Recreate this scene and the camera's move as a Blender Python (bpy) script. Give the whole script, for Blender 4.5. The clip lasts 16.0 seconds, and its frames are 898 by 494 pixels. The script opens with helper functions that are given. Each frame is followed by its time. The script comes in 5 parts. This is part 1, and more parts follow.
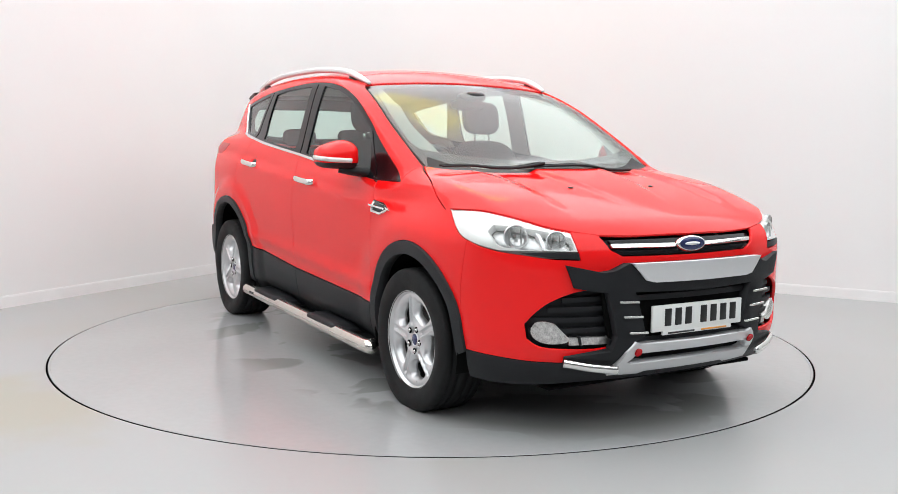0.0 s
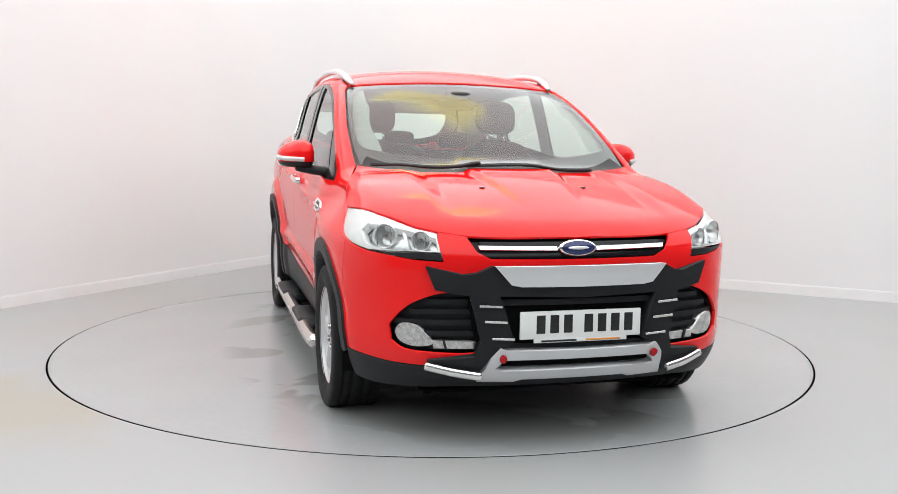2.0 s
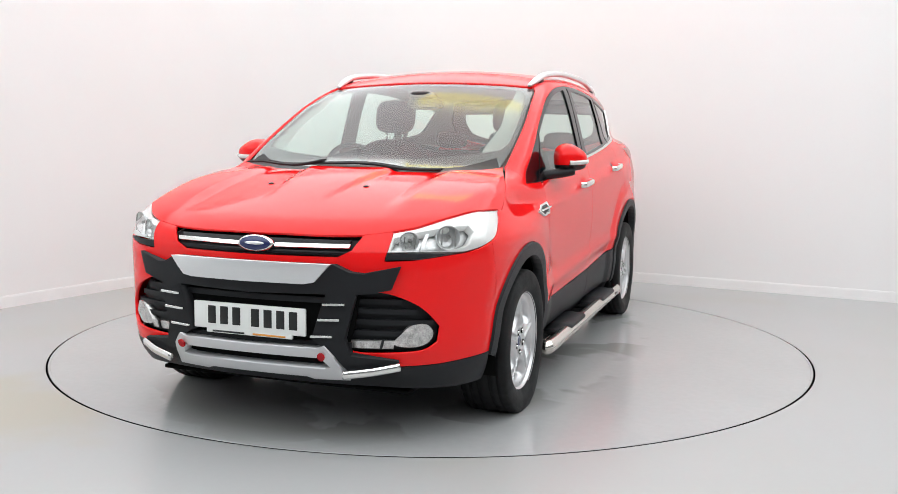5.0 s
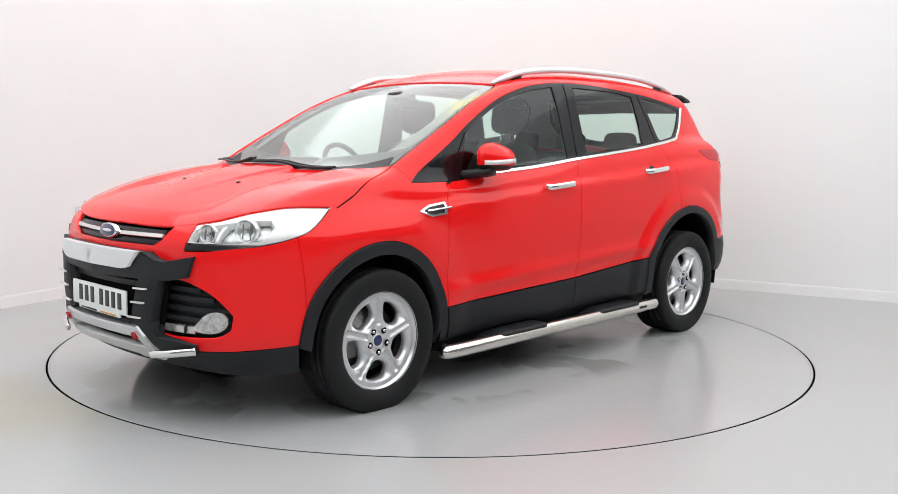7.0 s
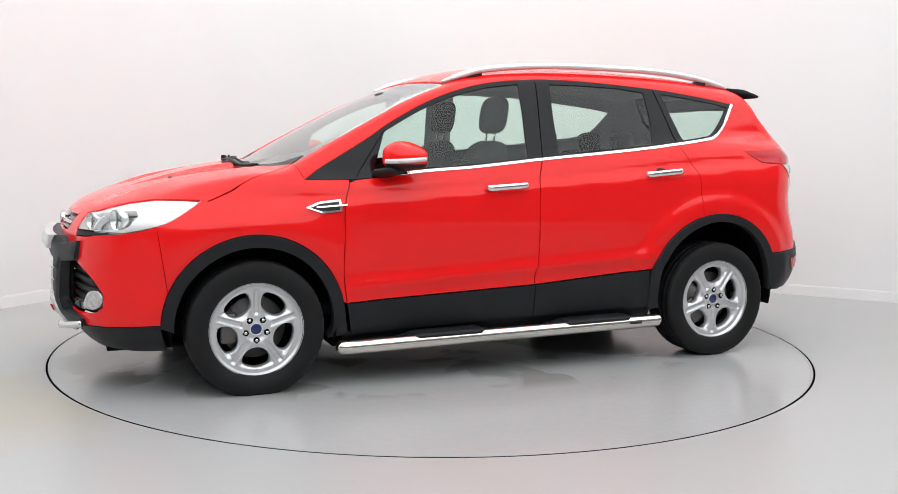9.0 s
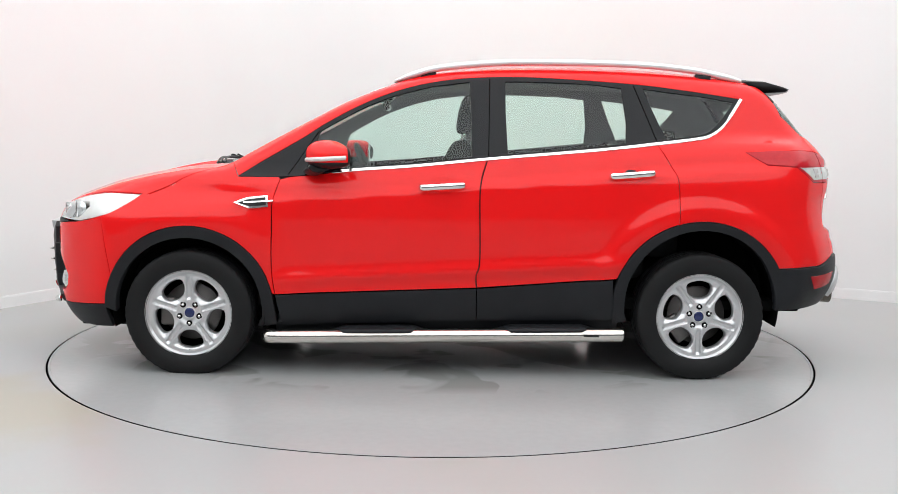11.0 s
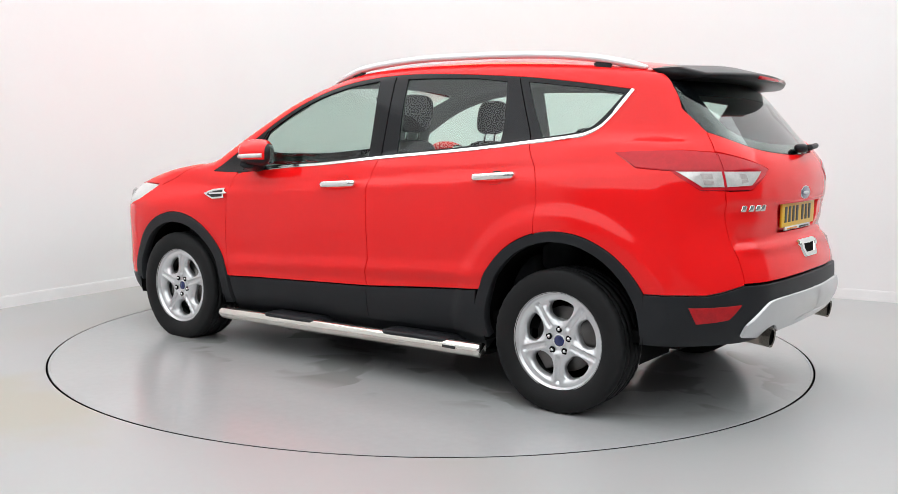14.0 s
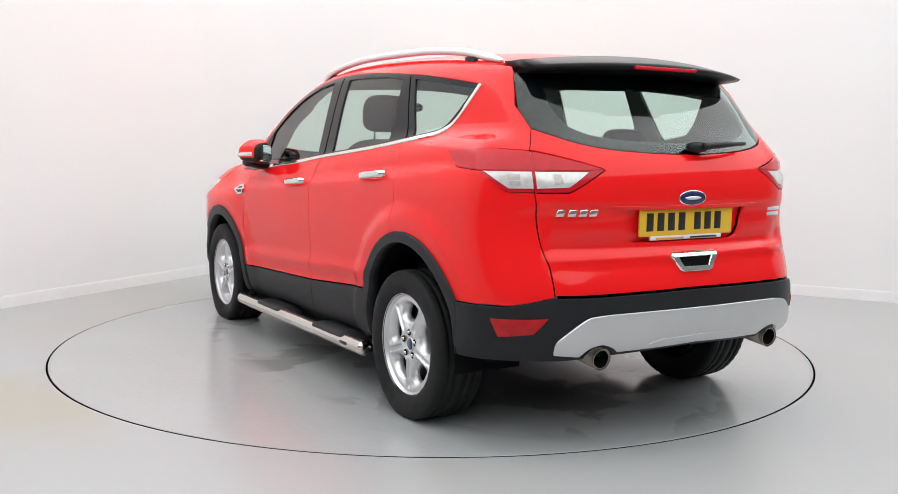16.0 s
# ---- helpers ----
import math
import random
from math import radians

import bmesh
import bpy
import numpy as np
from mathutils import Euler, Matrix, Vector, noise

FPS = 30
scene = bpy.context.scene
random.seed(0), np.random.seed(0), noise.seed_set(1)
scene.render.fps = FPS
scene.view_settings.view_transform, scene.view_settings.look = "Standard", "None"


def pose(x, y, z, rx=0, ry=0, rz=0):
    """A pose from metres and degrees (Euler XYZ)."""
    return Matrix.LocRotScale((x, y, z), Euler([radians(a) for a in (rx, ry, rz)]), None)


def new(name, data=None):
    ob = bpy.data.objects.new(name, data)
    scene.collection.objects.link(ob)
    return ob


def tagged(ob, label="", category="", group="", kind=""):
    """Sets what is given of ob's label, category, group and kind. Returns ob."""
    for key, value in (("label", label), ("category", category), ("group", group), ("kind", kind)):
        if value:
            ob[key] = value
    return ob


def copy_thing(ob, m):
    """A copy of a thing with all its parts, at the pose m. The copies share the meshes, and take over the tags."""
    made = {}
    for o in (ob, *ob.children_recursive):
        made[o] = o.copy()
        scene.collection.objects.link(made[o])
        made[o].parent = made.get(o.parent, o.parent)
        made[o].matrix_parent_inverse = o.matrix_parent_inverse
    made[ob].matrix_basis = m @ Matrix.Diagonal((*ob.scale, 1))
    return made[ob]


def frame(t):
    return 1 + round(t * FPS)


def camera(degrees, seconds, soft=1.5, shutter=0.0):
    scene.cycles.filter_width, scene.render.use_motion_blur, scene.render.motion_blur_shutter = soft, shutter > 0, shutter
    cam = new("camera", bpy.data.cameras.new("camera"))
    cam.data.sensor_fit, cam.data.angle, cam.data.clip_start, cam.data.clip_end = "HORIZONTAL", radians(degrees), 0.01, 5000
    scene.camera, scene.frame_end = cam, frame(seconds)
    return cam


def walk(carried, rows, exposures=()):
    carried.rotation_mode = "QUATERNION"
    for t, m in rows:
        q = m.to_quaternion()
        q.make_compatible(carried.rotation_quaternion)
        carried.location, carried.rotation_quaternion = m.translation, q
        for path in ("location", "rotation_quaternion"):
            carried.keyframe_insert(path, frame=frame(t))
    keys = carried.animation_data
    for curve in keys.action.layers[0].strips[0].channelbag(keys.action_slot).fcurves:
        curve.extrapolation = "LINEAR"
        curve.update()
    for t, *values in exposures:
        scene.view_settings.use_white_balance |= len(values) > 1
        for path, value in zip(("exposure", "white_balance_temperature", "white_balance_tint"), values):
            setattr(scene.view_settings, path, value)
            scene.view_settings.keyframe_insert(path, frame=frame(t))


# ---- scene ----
cam = camera(50.965, 16.0, soft=0.8)
EYE = pose(0, -5.8281, 1.2322, 83.587, -0.741, -0.812)
walk(cam, [(0.0, EYE), (16.0, EYE)])
# the turntable's turn in degrees: the car's heading, time by time
TURNS = [(0.0, -60.31), (0.5, -61.72), (1.0, -64.92), (1.5, -69.43), (2.0, -75.54), (2.5, -81.35), (3.0, -87.56), (3.5, -93.32), (4.0, -99.57), (4.5, -105.28), (4.7, -107.64), (6.8, -132.51), (7.0, -135.13), (7.5, -140.87), (8.0, -146.94), (8.5, -152.72), (9.0, -158.85), (9.2, -161.94), (11.3, -184.72), (11.5, -187.76), (12.0, -193.67), (12.5, -199.33), (13.0, -205.42), (13.5, -210.87), (14.0, -216.87), (14.5, -222.56), (15.0, -228.63), (15.5, -234.33), (16.0, -240.43)]
OFF = (-0.0677, 0.0470, -0.012)
RADIUS = 2.2398

# ---- world and lights ----
world = bpy.data.worlds.new("world")
world.use_nodes = True
scene.world = world
world.node_tree.nodes["Background"].inputs[0].default_value = (0.9, 0.95, 1.0, 1)
world.node_tree.nodes["Background"].inputs[1].default_value = 0.1
LAMP = 1.525


# ---- materials ----
def material(name, color, rough=0.5, metal=0.0, coat=0.0, spread=0.06, scale=6.0, bump=0.0, grain=180.0, rough_spread=0.0, stain=None, spec=0.5):
    m = bpy.data.materials.new(name)
    m.use_nodes = True
    nt = m.node_tree
    b = nt.nodes["Principled BSDF"]
    b.inputs["Metallic"].default_value = metal
    b.inputs["Coat Weight"].default_value = coat
    b.inputs["Coat Roughness"].default_value = 0.07
    b.inputs["Specular IOR Level"].default_value = spec
    co = nt.nodes.new("ShaderNodeTexCoord")
    big, fine = nt.nodes.new("ShaderNodeTexNoise"), nt.nodes.new("ShaderNodeTexNoise")
    big.inputs["Scale"].default_value, big.inputs["Detail"].default_value = scale, 4
    fine.inputs["Scale"].default_value, fine.inputs["Detail"].default_value = grain, 2
    for n in (big, fine):
        nt.links.new(co.outputs["Object"], n.inputs["Vector"])
    add = nt.nodes.new("ShaderNodeMix")
    add.inputs["Factor"].default_value = 0.35
    nt.links.new(big.outputs["Fac"], add.inputs[2])
    nt.links.new(fine.outputs["Fac"], add.inputs[3])
    r = nt.nodes.new("ShaderNodeMapRange")
    r.inputs["From Min"].default_value, r.inputs["From Max"].default_value = 0.3, 0.7
    r.inputs["To Min"].default_value, r.inputs["To Max"].default_value = 1 - spread, 1 + spread
    nt.links.new(add.outputs[0], r.inputs["Value"])
    mul = nt.nodes.new("ShaderNodeVectorMath")
    mul.operation = "SCALE"
    mul.inputs[0].default_value = color
    nt.links.new(r.outputs[0], mul.inputs["Scale"])
    out = mul.outputs[0]
    if stain:
        tone, size, lo, hi = stain
        n = nt.nodes.new("ShaderNodeTexNoise")
        n.inputs["Scale"].default_value, n.inputs["Detail"].default_value, n.inputs["Distortion"].default_value = size, 3, 0.2
        nt.links.new(co.outputs["Object"], n.inputs["Vector"])
        k = nt.nodes.new("ShaderNodeMapRange")
        k.inputs["From Min"].default_value, k.inputs["From Max"].default_value = lo, hi
        k.interpolation_type = "SMOOTHERSTEP"
        nt.links.new(n.outputs["Fac"], k.inputs["Value"])
        mx = nt.nodes.new("ShaderNodeMix")
        mx.data_type = "RGBA"
        nt.links.new(k.outputs[0], mx.inputs["Factor"])
        nt.links.new(out, mx.inputs[6])
        mx.inputs[7].default_value = (*tone, 1)
        out = mx.outputs[2]
    nt.links.new(out, b.inputs["Base Color"])
    if rough_spread:
        q = nt.nodes.new("ShaderNodeMapRange")
        q.inputs["From Min"].default_value, q.inputs["From Max"].default_value = 0.3, 0.7
        q.inputs["To Min"].default_value, q.inputs["To Max"].default_value = max(rough - rough_spread, 0.02), rough + rough_spread
        nt.links.new(big.outputs["Fac"], q.inputs["Value"])
        nt.links.new(q.outputs[0], b.inputs["Roughness"])
    else:
        b.inputs["Roughness"].default_value = rough
    if bump:
        bp = nt.nodes.new("ShaderNodeBump")
        bp.inputs["Strength"].default_value, bp.inputs["Distance"].default_value = bump, 0.002
        nt.links.new(fine.outputs["Fac"], bp.inputs["Height"])
        nt.links.new(bp.outputs[0], b.inputs["Normal"])
    return m


def glass_material(name, tint, ior=1.5, rough=0.0, gloss=1.0):
    """Thin glazing: tinted see-through with a Fresnel gloss."""
    m = bpy.data.materials.new(name)
    m.use_nodes = True
    nt = m.node_tree
    nt.nodes.remove(nt.nodes["Principled BSDF"])
    tr, gl, mix, fr = (nt.nodes.new("ShaderNode" + k) for k in ("BsdfTransparent", "BsdfGlossy", "MixShader", "LayerWeight"))
    tr.inputs["Color"].default_value = (*tint, 1)
    gl.inputs["Roughness"].default_value = rough
    gl.inputs["Color"].default_value = (gloss, gloss, gloss, 1)
    fr.inputs["Blend"].default_value = 0.5
    low = ((ior - 1) / (ior + 1)) ** 2
    power, scale = nt.nodes.new("ShaderNodeMath"), nt.nodes.new("ShaderNodeMath")
    power.operation, power.inputs[1].default_value = "POWER", 4.5
    scale.operation, scale.inputs[1].default_value, scale.inputs[2].default_value = "MULTIPLY_ADD", 1 - low, low
    nt.links.new(fr.outputs["Facing"], power.inputs[0])
    nt.links.new(power.outputs[0], scale.inputs[0])
    nt.links.new(scale.outputs[0], mix.inputs[0])
    nt.links.new(tr.outputs[0], mix.inputs[1])
    nt.links.new(gl.outputs[0], mix.inputs[2])
    nt.links.new(mix.outputs[0], nt.nodes["Material Output"].inputs[0])
    return m


def glow_material(name, color, strength):
    m = bpy.data.materials.new(name)
    m.use_nodes = True
    b = m.node_tree.nodes["Principled BSDF"]
    b.inputs["Base Color"].default_value = (*color, 1)
    b.inputs["Emission Color"].default_value = (*color, 1)
    b.inputs["Emission Strength"].default_value = strength
    return m


RED = material("red_paint", (0.88, 0.009, 0.010), 0.42, 0.0, 0.9, 0.03, 3.0, grain=900, spec=0.0)
RED.node_tree.nodes["Principled BSDF"].inputs["Coat IOR"].default_value = 1.45
BLACK = material("black_cladding", (0.014, 0.0147, 0.017), 0.45, 0.0, 0.0, 0.15, 8.0, 0.25, 500, spec=0.25)
GLOSSBLACK = material("gloss_black", (0.006, 0.006, 0.008), 0.12, 0.0, 0.0, 0.05, spec=0.28)
SPOILER = material("spoiler_black", (0.008, 0.008, 0.009), 0.3, spread=0.1, spec=0.15)
DARK = material("dark_underside", (0.006, 0.006, 0.006), 0.9, spread=0.2, spec=0.05)
CHROME = material("chrome", (0.82, 0.82, 0.80), 0.10, 1.0, spread=0.03)
TIP = material("exhaust_steel", (0.22, 0.195, 0.17), 0.25, 1.0, spread=0.1)
STEEL = material("polished_steel", (0.72, 0.69, 0.64), 0.16, 1.0, spread=0.05, scale=10)
SILVER = material("silver_paint", (0.60, 0.60, 0.61), 0.30, 0.55, 0.6, 0.04, grain=700)
SATIN = material("satin_silver", (0.78, 0.78, 0.79), 0.28, 0.5, 0.3, 0.03)
ALLOY = material("alloy_wheel", (0.68, 0.68, 0.69), 0.30, 0.75, 0.3, 0.04, 12)
BARREL = material("wheel_barrel", (0.07, 0.07, 0.07), 0.5, 0.4, spread=0.1)
RUBBER = material("tyre_rubber", (0.011, 0.011, 0.0115), 0.62, spread=0.3, scale=14, bump=0.3, grain=260, rough_spread=0.1, spec=0.22)
IRON = material("brake_iron", (0.16, 0.15, 0.145), 0.4, 0.9, spread=0.15)
WHITE = material("plate_white", (0.80, 0.81, 0.79), 0.35, spread=0.02)
YELLOW = material("plate_yellow", (0.80, 0.50, 0.03), 0.35, spread=0.03)
INK = material("plate_ink", (0.012, 0.012, 0.012), 0.4)
ORANGE = material("dealer_strip_orange", (0.80, 0.33, 0.05), 0.4)
BLUE = material("badge_blue", (0.012, 0.022, 0.11), 0.15, 0.2, 0.8)
CLOTH = material("seat_cloth", (0.022, 0.023, 0.025), 0.95, spread=0.2, scale=20, bump=0.4, grain=600, spec=0.1)
TRIM = material("cabin_plastic", (0.030, 0.031, 0.033), 0.7, spread=0.1, bump=0.3, spec=0.2)
LINER = material("cabin_headlining", (0.34, 0.345, 0.33), 0.95, spread=0.05, bump=0.2, grain=500)
TAILRED = material("tail_lamp_red", (0.56, 0.008, 0.018), 0.15, 0.0, 0.6, 0.10, 40, spec=0.1)
REFLECT = material("reflector_red", (0.42, 0.006, 0.010), 0.2, 0.0, 0.5, 0.25, 30, spec=0.1)
CLEARLAMP = material("clear_lamp", (0.70, 0.69, 0.67), 0.14, 0.25, 0.8, 0.22, 26)
BEZEL = material("lamp_bezel", (0.84, 0.84, 0.82), 0.30, 0.25, 0.3, 0.06, 30)
BOWL = material("reflector_bowl", (0.80, 0.80, 0.80), 0.16, 0.6, 0.3, 0.30, 70)
FOGLAMP = material("fog_lamp_glass", (0.54, 0.53, 0.52), 0.14, 0.6, 0.9, 0.45, 45)
POCKET = material("smoked_pocket", (0.52, 0.47, 0.45), 0.25, 0.2, 0.6, 0.2, 60)
LAMPINNER = material("lamp_reflector", (0.66, 0.66, 0.66), 0.20, 0.7, 0.2, 0.35, 45)
GLASS = glass_material("window_glass", (0.77, 0.90, 0.85), 1.52)
SCREEN = glass_material("windscreen_glass", (0.74, 0.84, 0.79), 1.7, 0.11)
LENS = glass_material("headlamp_lens", (0.95, 0.96, 0.96), 1.45)
MIRROR = material("mirror_glass", (0.85, 0.86, 0.87), 0.02, 1.0, spread=0.0)
WALL = material("wall_paint", (0.86, 0.86, 0.86), 0.75, spread=0.012, scale=1.2, bump=0.05, grain=90)
SKIRT = material("baseboard_paint", (0.90, 0.90, 0.90), 0.3, spread=0.02)
FLOOR = material("floor_paint", (0.41, 0.415, 0.415), 0.32, spread=0.02, scale=0.9, grain=40, rough_spread=0.02, stain=((0.40, 0.385, 0.34), 0.45, 0.40, 0.90))
TABLE = material("turntable_paint", (0.41, 0.415, 0.415), 0.2, spread=0.045, scale=1.3, grain=25)


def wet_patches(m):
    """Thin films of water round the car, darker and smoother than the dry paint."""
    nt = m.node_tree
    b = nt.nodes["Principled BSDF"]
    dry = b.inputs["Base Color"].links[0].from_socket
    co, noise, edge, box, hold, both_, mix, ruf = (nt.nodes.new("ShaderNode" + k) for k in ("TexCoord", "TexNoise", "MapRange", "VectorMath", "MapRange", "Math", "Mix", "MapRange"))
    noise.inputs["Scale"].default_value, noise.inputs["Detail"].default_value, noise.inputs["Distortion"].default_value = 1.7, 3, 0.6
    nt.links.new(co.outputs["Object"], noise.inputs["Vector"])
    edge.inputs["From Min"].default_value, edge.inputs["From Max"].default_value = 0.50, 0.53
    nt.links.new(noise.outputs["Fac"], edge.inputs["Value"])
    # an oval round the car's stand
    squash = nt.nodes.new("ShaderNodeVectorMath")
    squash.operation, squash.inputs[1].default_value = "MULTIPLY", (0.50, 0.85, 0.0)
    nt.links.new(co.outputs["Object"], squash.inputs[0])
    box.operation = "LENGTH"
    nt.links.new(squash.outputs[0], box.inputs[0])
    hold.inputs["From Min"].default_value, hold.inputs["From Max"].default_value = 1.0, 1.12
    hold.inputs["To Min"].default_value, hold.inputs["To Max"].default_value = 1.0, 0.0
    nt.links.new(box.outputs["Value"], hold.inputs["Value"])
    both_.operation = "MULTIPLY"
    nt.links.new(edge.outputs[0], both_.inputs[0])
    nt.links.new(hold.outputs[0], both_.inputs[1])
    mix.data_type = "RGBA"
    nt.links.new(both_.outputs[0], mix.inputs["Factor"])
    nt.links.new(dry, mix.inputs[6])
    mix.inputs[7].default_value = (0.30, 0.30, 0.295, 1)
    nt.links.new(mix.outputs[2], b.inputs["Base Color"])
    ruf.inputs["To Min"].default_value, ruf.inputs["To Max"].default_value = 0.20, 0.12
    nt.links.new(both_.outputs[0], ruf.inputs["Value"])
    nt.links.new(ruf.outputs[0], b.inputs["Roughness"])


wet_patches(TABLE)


def old_spill(m, center, size, tone):
    """A faint dried spill with a ragged edge."""
    nt = m.node_tree
    b = nt.nodes["Principled BSDF"]
    clean = b.inputs["Base Color"].links[0].from_socket
    co, move, gap, noise, add, edge, mix = (nt.nodes.new("ShaderNode" + k) for k in ("TexCoord", "VectorMath", "VectorMath", "TexNoise", "Math", "MapRange", "Mix"))
    move.operation, move.inputs[1].default_value, move.inputs[2].default_value = "MULTIPLY_ADD", (1 / size[0], 1 / size[1], 0), (-center[0] / size[0], -center[1] / size[1], 0)
    nt.links.new(co.outputs["Object"], move.inputs[0])
    gap.operation = "LENGTH"
    nt.links.new(move.outputs[0], gap.inputs[0])
    noise.inputs["Scale"].default_value, noise.inputs["Detail"].default_value = 2.2, 5
    nt.links.new(co.outputs["Object"], noise.inputs["Vector"])
    add.operation, add.inputs[1].default_value = "MULTIPLY_ADD", 2.0
    nt.links.new(noise.outputs["Fac"], add.inputs[0])
    nt.links.new(gap.outputs["Value"], add.inputs[2])
    edge.interpolation_type = "SMOOTHERSTEP"
    edge.inputs["From Min"].default_value, edge.inputs["From Max"].default_value = 1.15, 2.1
    edge.inputs["To Min"].default_value, edge.inputs["To Max"].default_value = 0.75, 0.0
    nt.links.new(add.outputs[0], edge.inputs["Value"])
    mix.data_type = "RGBA"
    nt.links.new(edge.outputs[0], mix.inputs["Factor"])
    nt.links.new(clean, mix.inputs[6])
    mix.inputs[7].default_value = (*tone, 1)
    nt.links.new(mix.outputs[2], b.inputs["Base Color"])


old_spill(FLOOR, (-1.95, -1.65), (0.62, 0.85), (0.40, 0.375, 0.295))
# for added walls out of view, dark so the car's paint reflects less white
UNSEEN_DARK = material("unseen_wall_grey", (0.17, 0.17, 0.175), 0.8, spread=0.05, scale=1.0)
CEIL = material("ceiling_paint", (0.80, 0.80, 0.80), 0.9, spread=0.02)
PANELGLOW = glow_material("lamp_diffuser", (0.954, 0.993, 1.008), LAMP)
WARMGLOW = glow_material("warm_lamp", (1.0, 0.95, 0.52), 2.5)


# ---- mesh helpers ----
def part(name, bm, mat, parent=None, label="", smooth=True):
    """Links a bmesh as one mesh object."""
    me = bpy.data.meshes.new(name)
    bm.to_mesh(me)
    bm.free()
    me.materials.append(mat)
    me.shade_smooth() if smooth else me.shade_flat()
    ob = new(name, me)
    ob.parent = parent
    return tagged(ob, label) if label else ob


def part_np(name, verts, faces, mat, parent=None, label="", normals=None):
    me = bpy.data.meshes.new(name)
    me.from_pydata([tuple(v) for v in verts], [], [tuple(int(i) for i in f) for f in faces])
    me.materials.append(mat)
    me.shade_smooth()
    me.update()
    if normals is not None:
        me.normals_split_custom_set_from_vertices([tuple(n) for n in normals])
    ob = new(name, me)
    ob.parent = parent
    return tagged(ob, label) if label else ob


def block(lo, hi, bevel=0.0, bm=None, segments=2):
    bm = bm or bmesh.new()
    made = bmesh.ops.create_cube(bm, size=1)["verts"]
    for v in made:
        v.co = [(lo[i] + hi[i]) / 2 + v.co[i] * (hi[i] - lo[i]) for i in range(3)]
    if bevel:
        edges = list({e for v in made for e in v.link_edges})
        bmesh.ops.bevel(bm, geom=edges, offset=bevel, segments=segments, affect="EDGES", profile=0.5)
    return bm


def lathe(profile, axis="y", segments=64, bm=None, center=(0, 0, 0), closed=False):
    """Turns (radius, offset) points round an axis."""
    bm = bm or bmesh.new()
    rings = []
    for r, w in profile:
        ring = []
        for i in range(segments):
            a = 2 * math.pi * i / segments
            c, s = r * math.cos(a), r * math.sin(a)
            p = {"y": (c, w, s), "x": (w, c, s), "z": (c, s, w)}[axis]
            ring.append(bm.verts.new((p[0] + center[0], p[1] + center[1], p[2] + center[2])))
        rings.append(ring)
    pairs = list(zip(rings, rings[1:])) + ([(rings[-1], rings[0])] if closed else [])
    for a, b in pairs:
        for i in range(segments):
            j = (i + 1) % segments
            bm.faces.new((a[i], a[j], b[j], b[i]))
    bmesh.ops.recalc_face_normals(bm, faces=bm.faces)
    return bm


def tube(path, radius, sides=12, bm=None, squash=(1, 1), caps=True, steps=6):
    """A round or flattened bar along a smooth path."""
    bm = bm or bmesh.new()
    path = [Vector(p) for p in path]
    pts = []
    for i in range(len(path) - 1):
        p0, p1, p2, p3 = path[max(i - 1, 0)], path[i], path[i + 1], path[min(i + 2, len(path) - 1)]
        for k in range(steps):
            t = k / steps
            pts.append(0.5 * (2 * p1 + (p2 - p0) * t + (2 * p0 - 5 * p1 + 4 * p2 - p3) * t * t + (3 * p1 - p0 - 3 * p2 + p3) * t ** 3))
    pts.append(path[-1])
    rings = []
    for i, p in enumerate(pts):
        d = (pts[min(i + 1, len(pts) - 1)] - pts[max(i - 1, 0)]).normalized()
        side = d.cross(Vector((0, 0, 1)))
        side = side.normalized() if side.length > 1e-3 else Vector((0, 1, 0))
        up = side.cross(d)
        r = radius(i / (len(pts) - 1)) if callable(radius) else radius
        rings.append([bm.verts.new(p + side * (r * squash[0] * math.cos(a)) + up * (r * squash[1] * math.sin(a)))
                      for a in (2 * math.pi * j / sides for j in range(sides))])
    for a, b in zip(rings, rings[1:]):
        for i in range(sides):
            j = (i + 1) % sides
            bm.faces.new((a[i], a[j], b[j], b[i]))
    if caps:
        bm.faces.new(rings[0][::-1])
        bm.faces.new(rings[-1])
    bmesh.ops.recalc_face_normals(bm, faces=bm.faces)
    return bm


def pebble(center, half, power=2.6, bm=None, u=32, v=20, shear=0.0):
    """A rounded box: a superellipsoid."""
    bm = bm or bmesh.new()
    made = bmesh.ops.create_uvsphere(bm, u_segments=u, v_segments=v, radius=1)["verts"]
    for w in made:
        k = (abs(w.co.x) ** power + abs(w.co.y) ** power + abs(w.co.z) ** power) ** (-1 / power)
        q = w.co * k
        w.co = (center[0] + half[0] * q.x + shear * q.z, center[1] + half[1] * q.y, center[2] + half[2] * q.z)
    return bm


def mirrored(bm):
    """The same bmesh on the car's other side."""
    other = bm.copy()
    for v in other.verts:
        v.co.y = -v.co.y
    bmesh.ops.reverse_faces(other, faces=other.faces)
    return other


def both(name, bm, mat, parent, label=""):
    other = mirrored(bm)
    return part(name, bm, mat, parent, label), part(name, other, mat, parent, label)

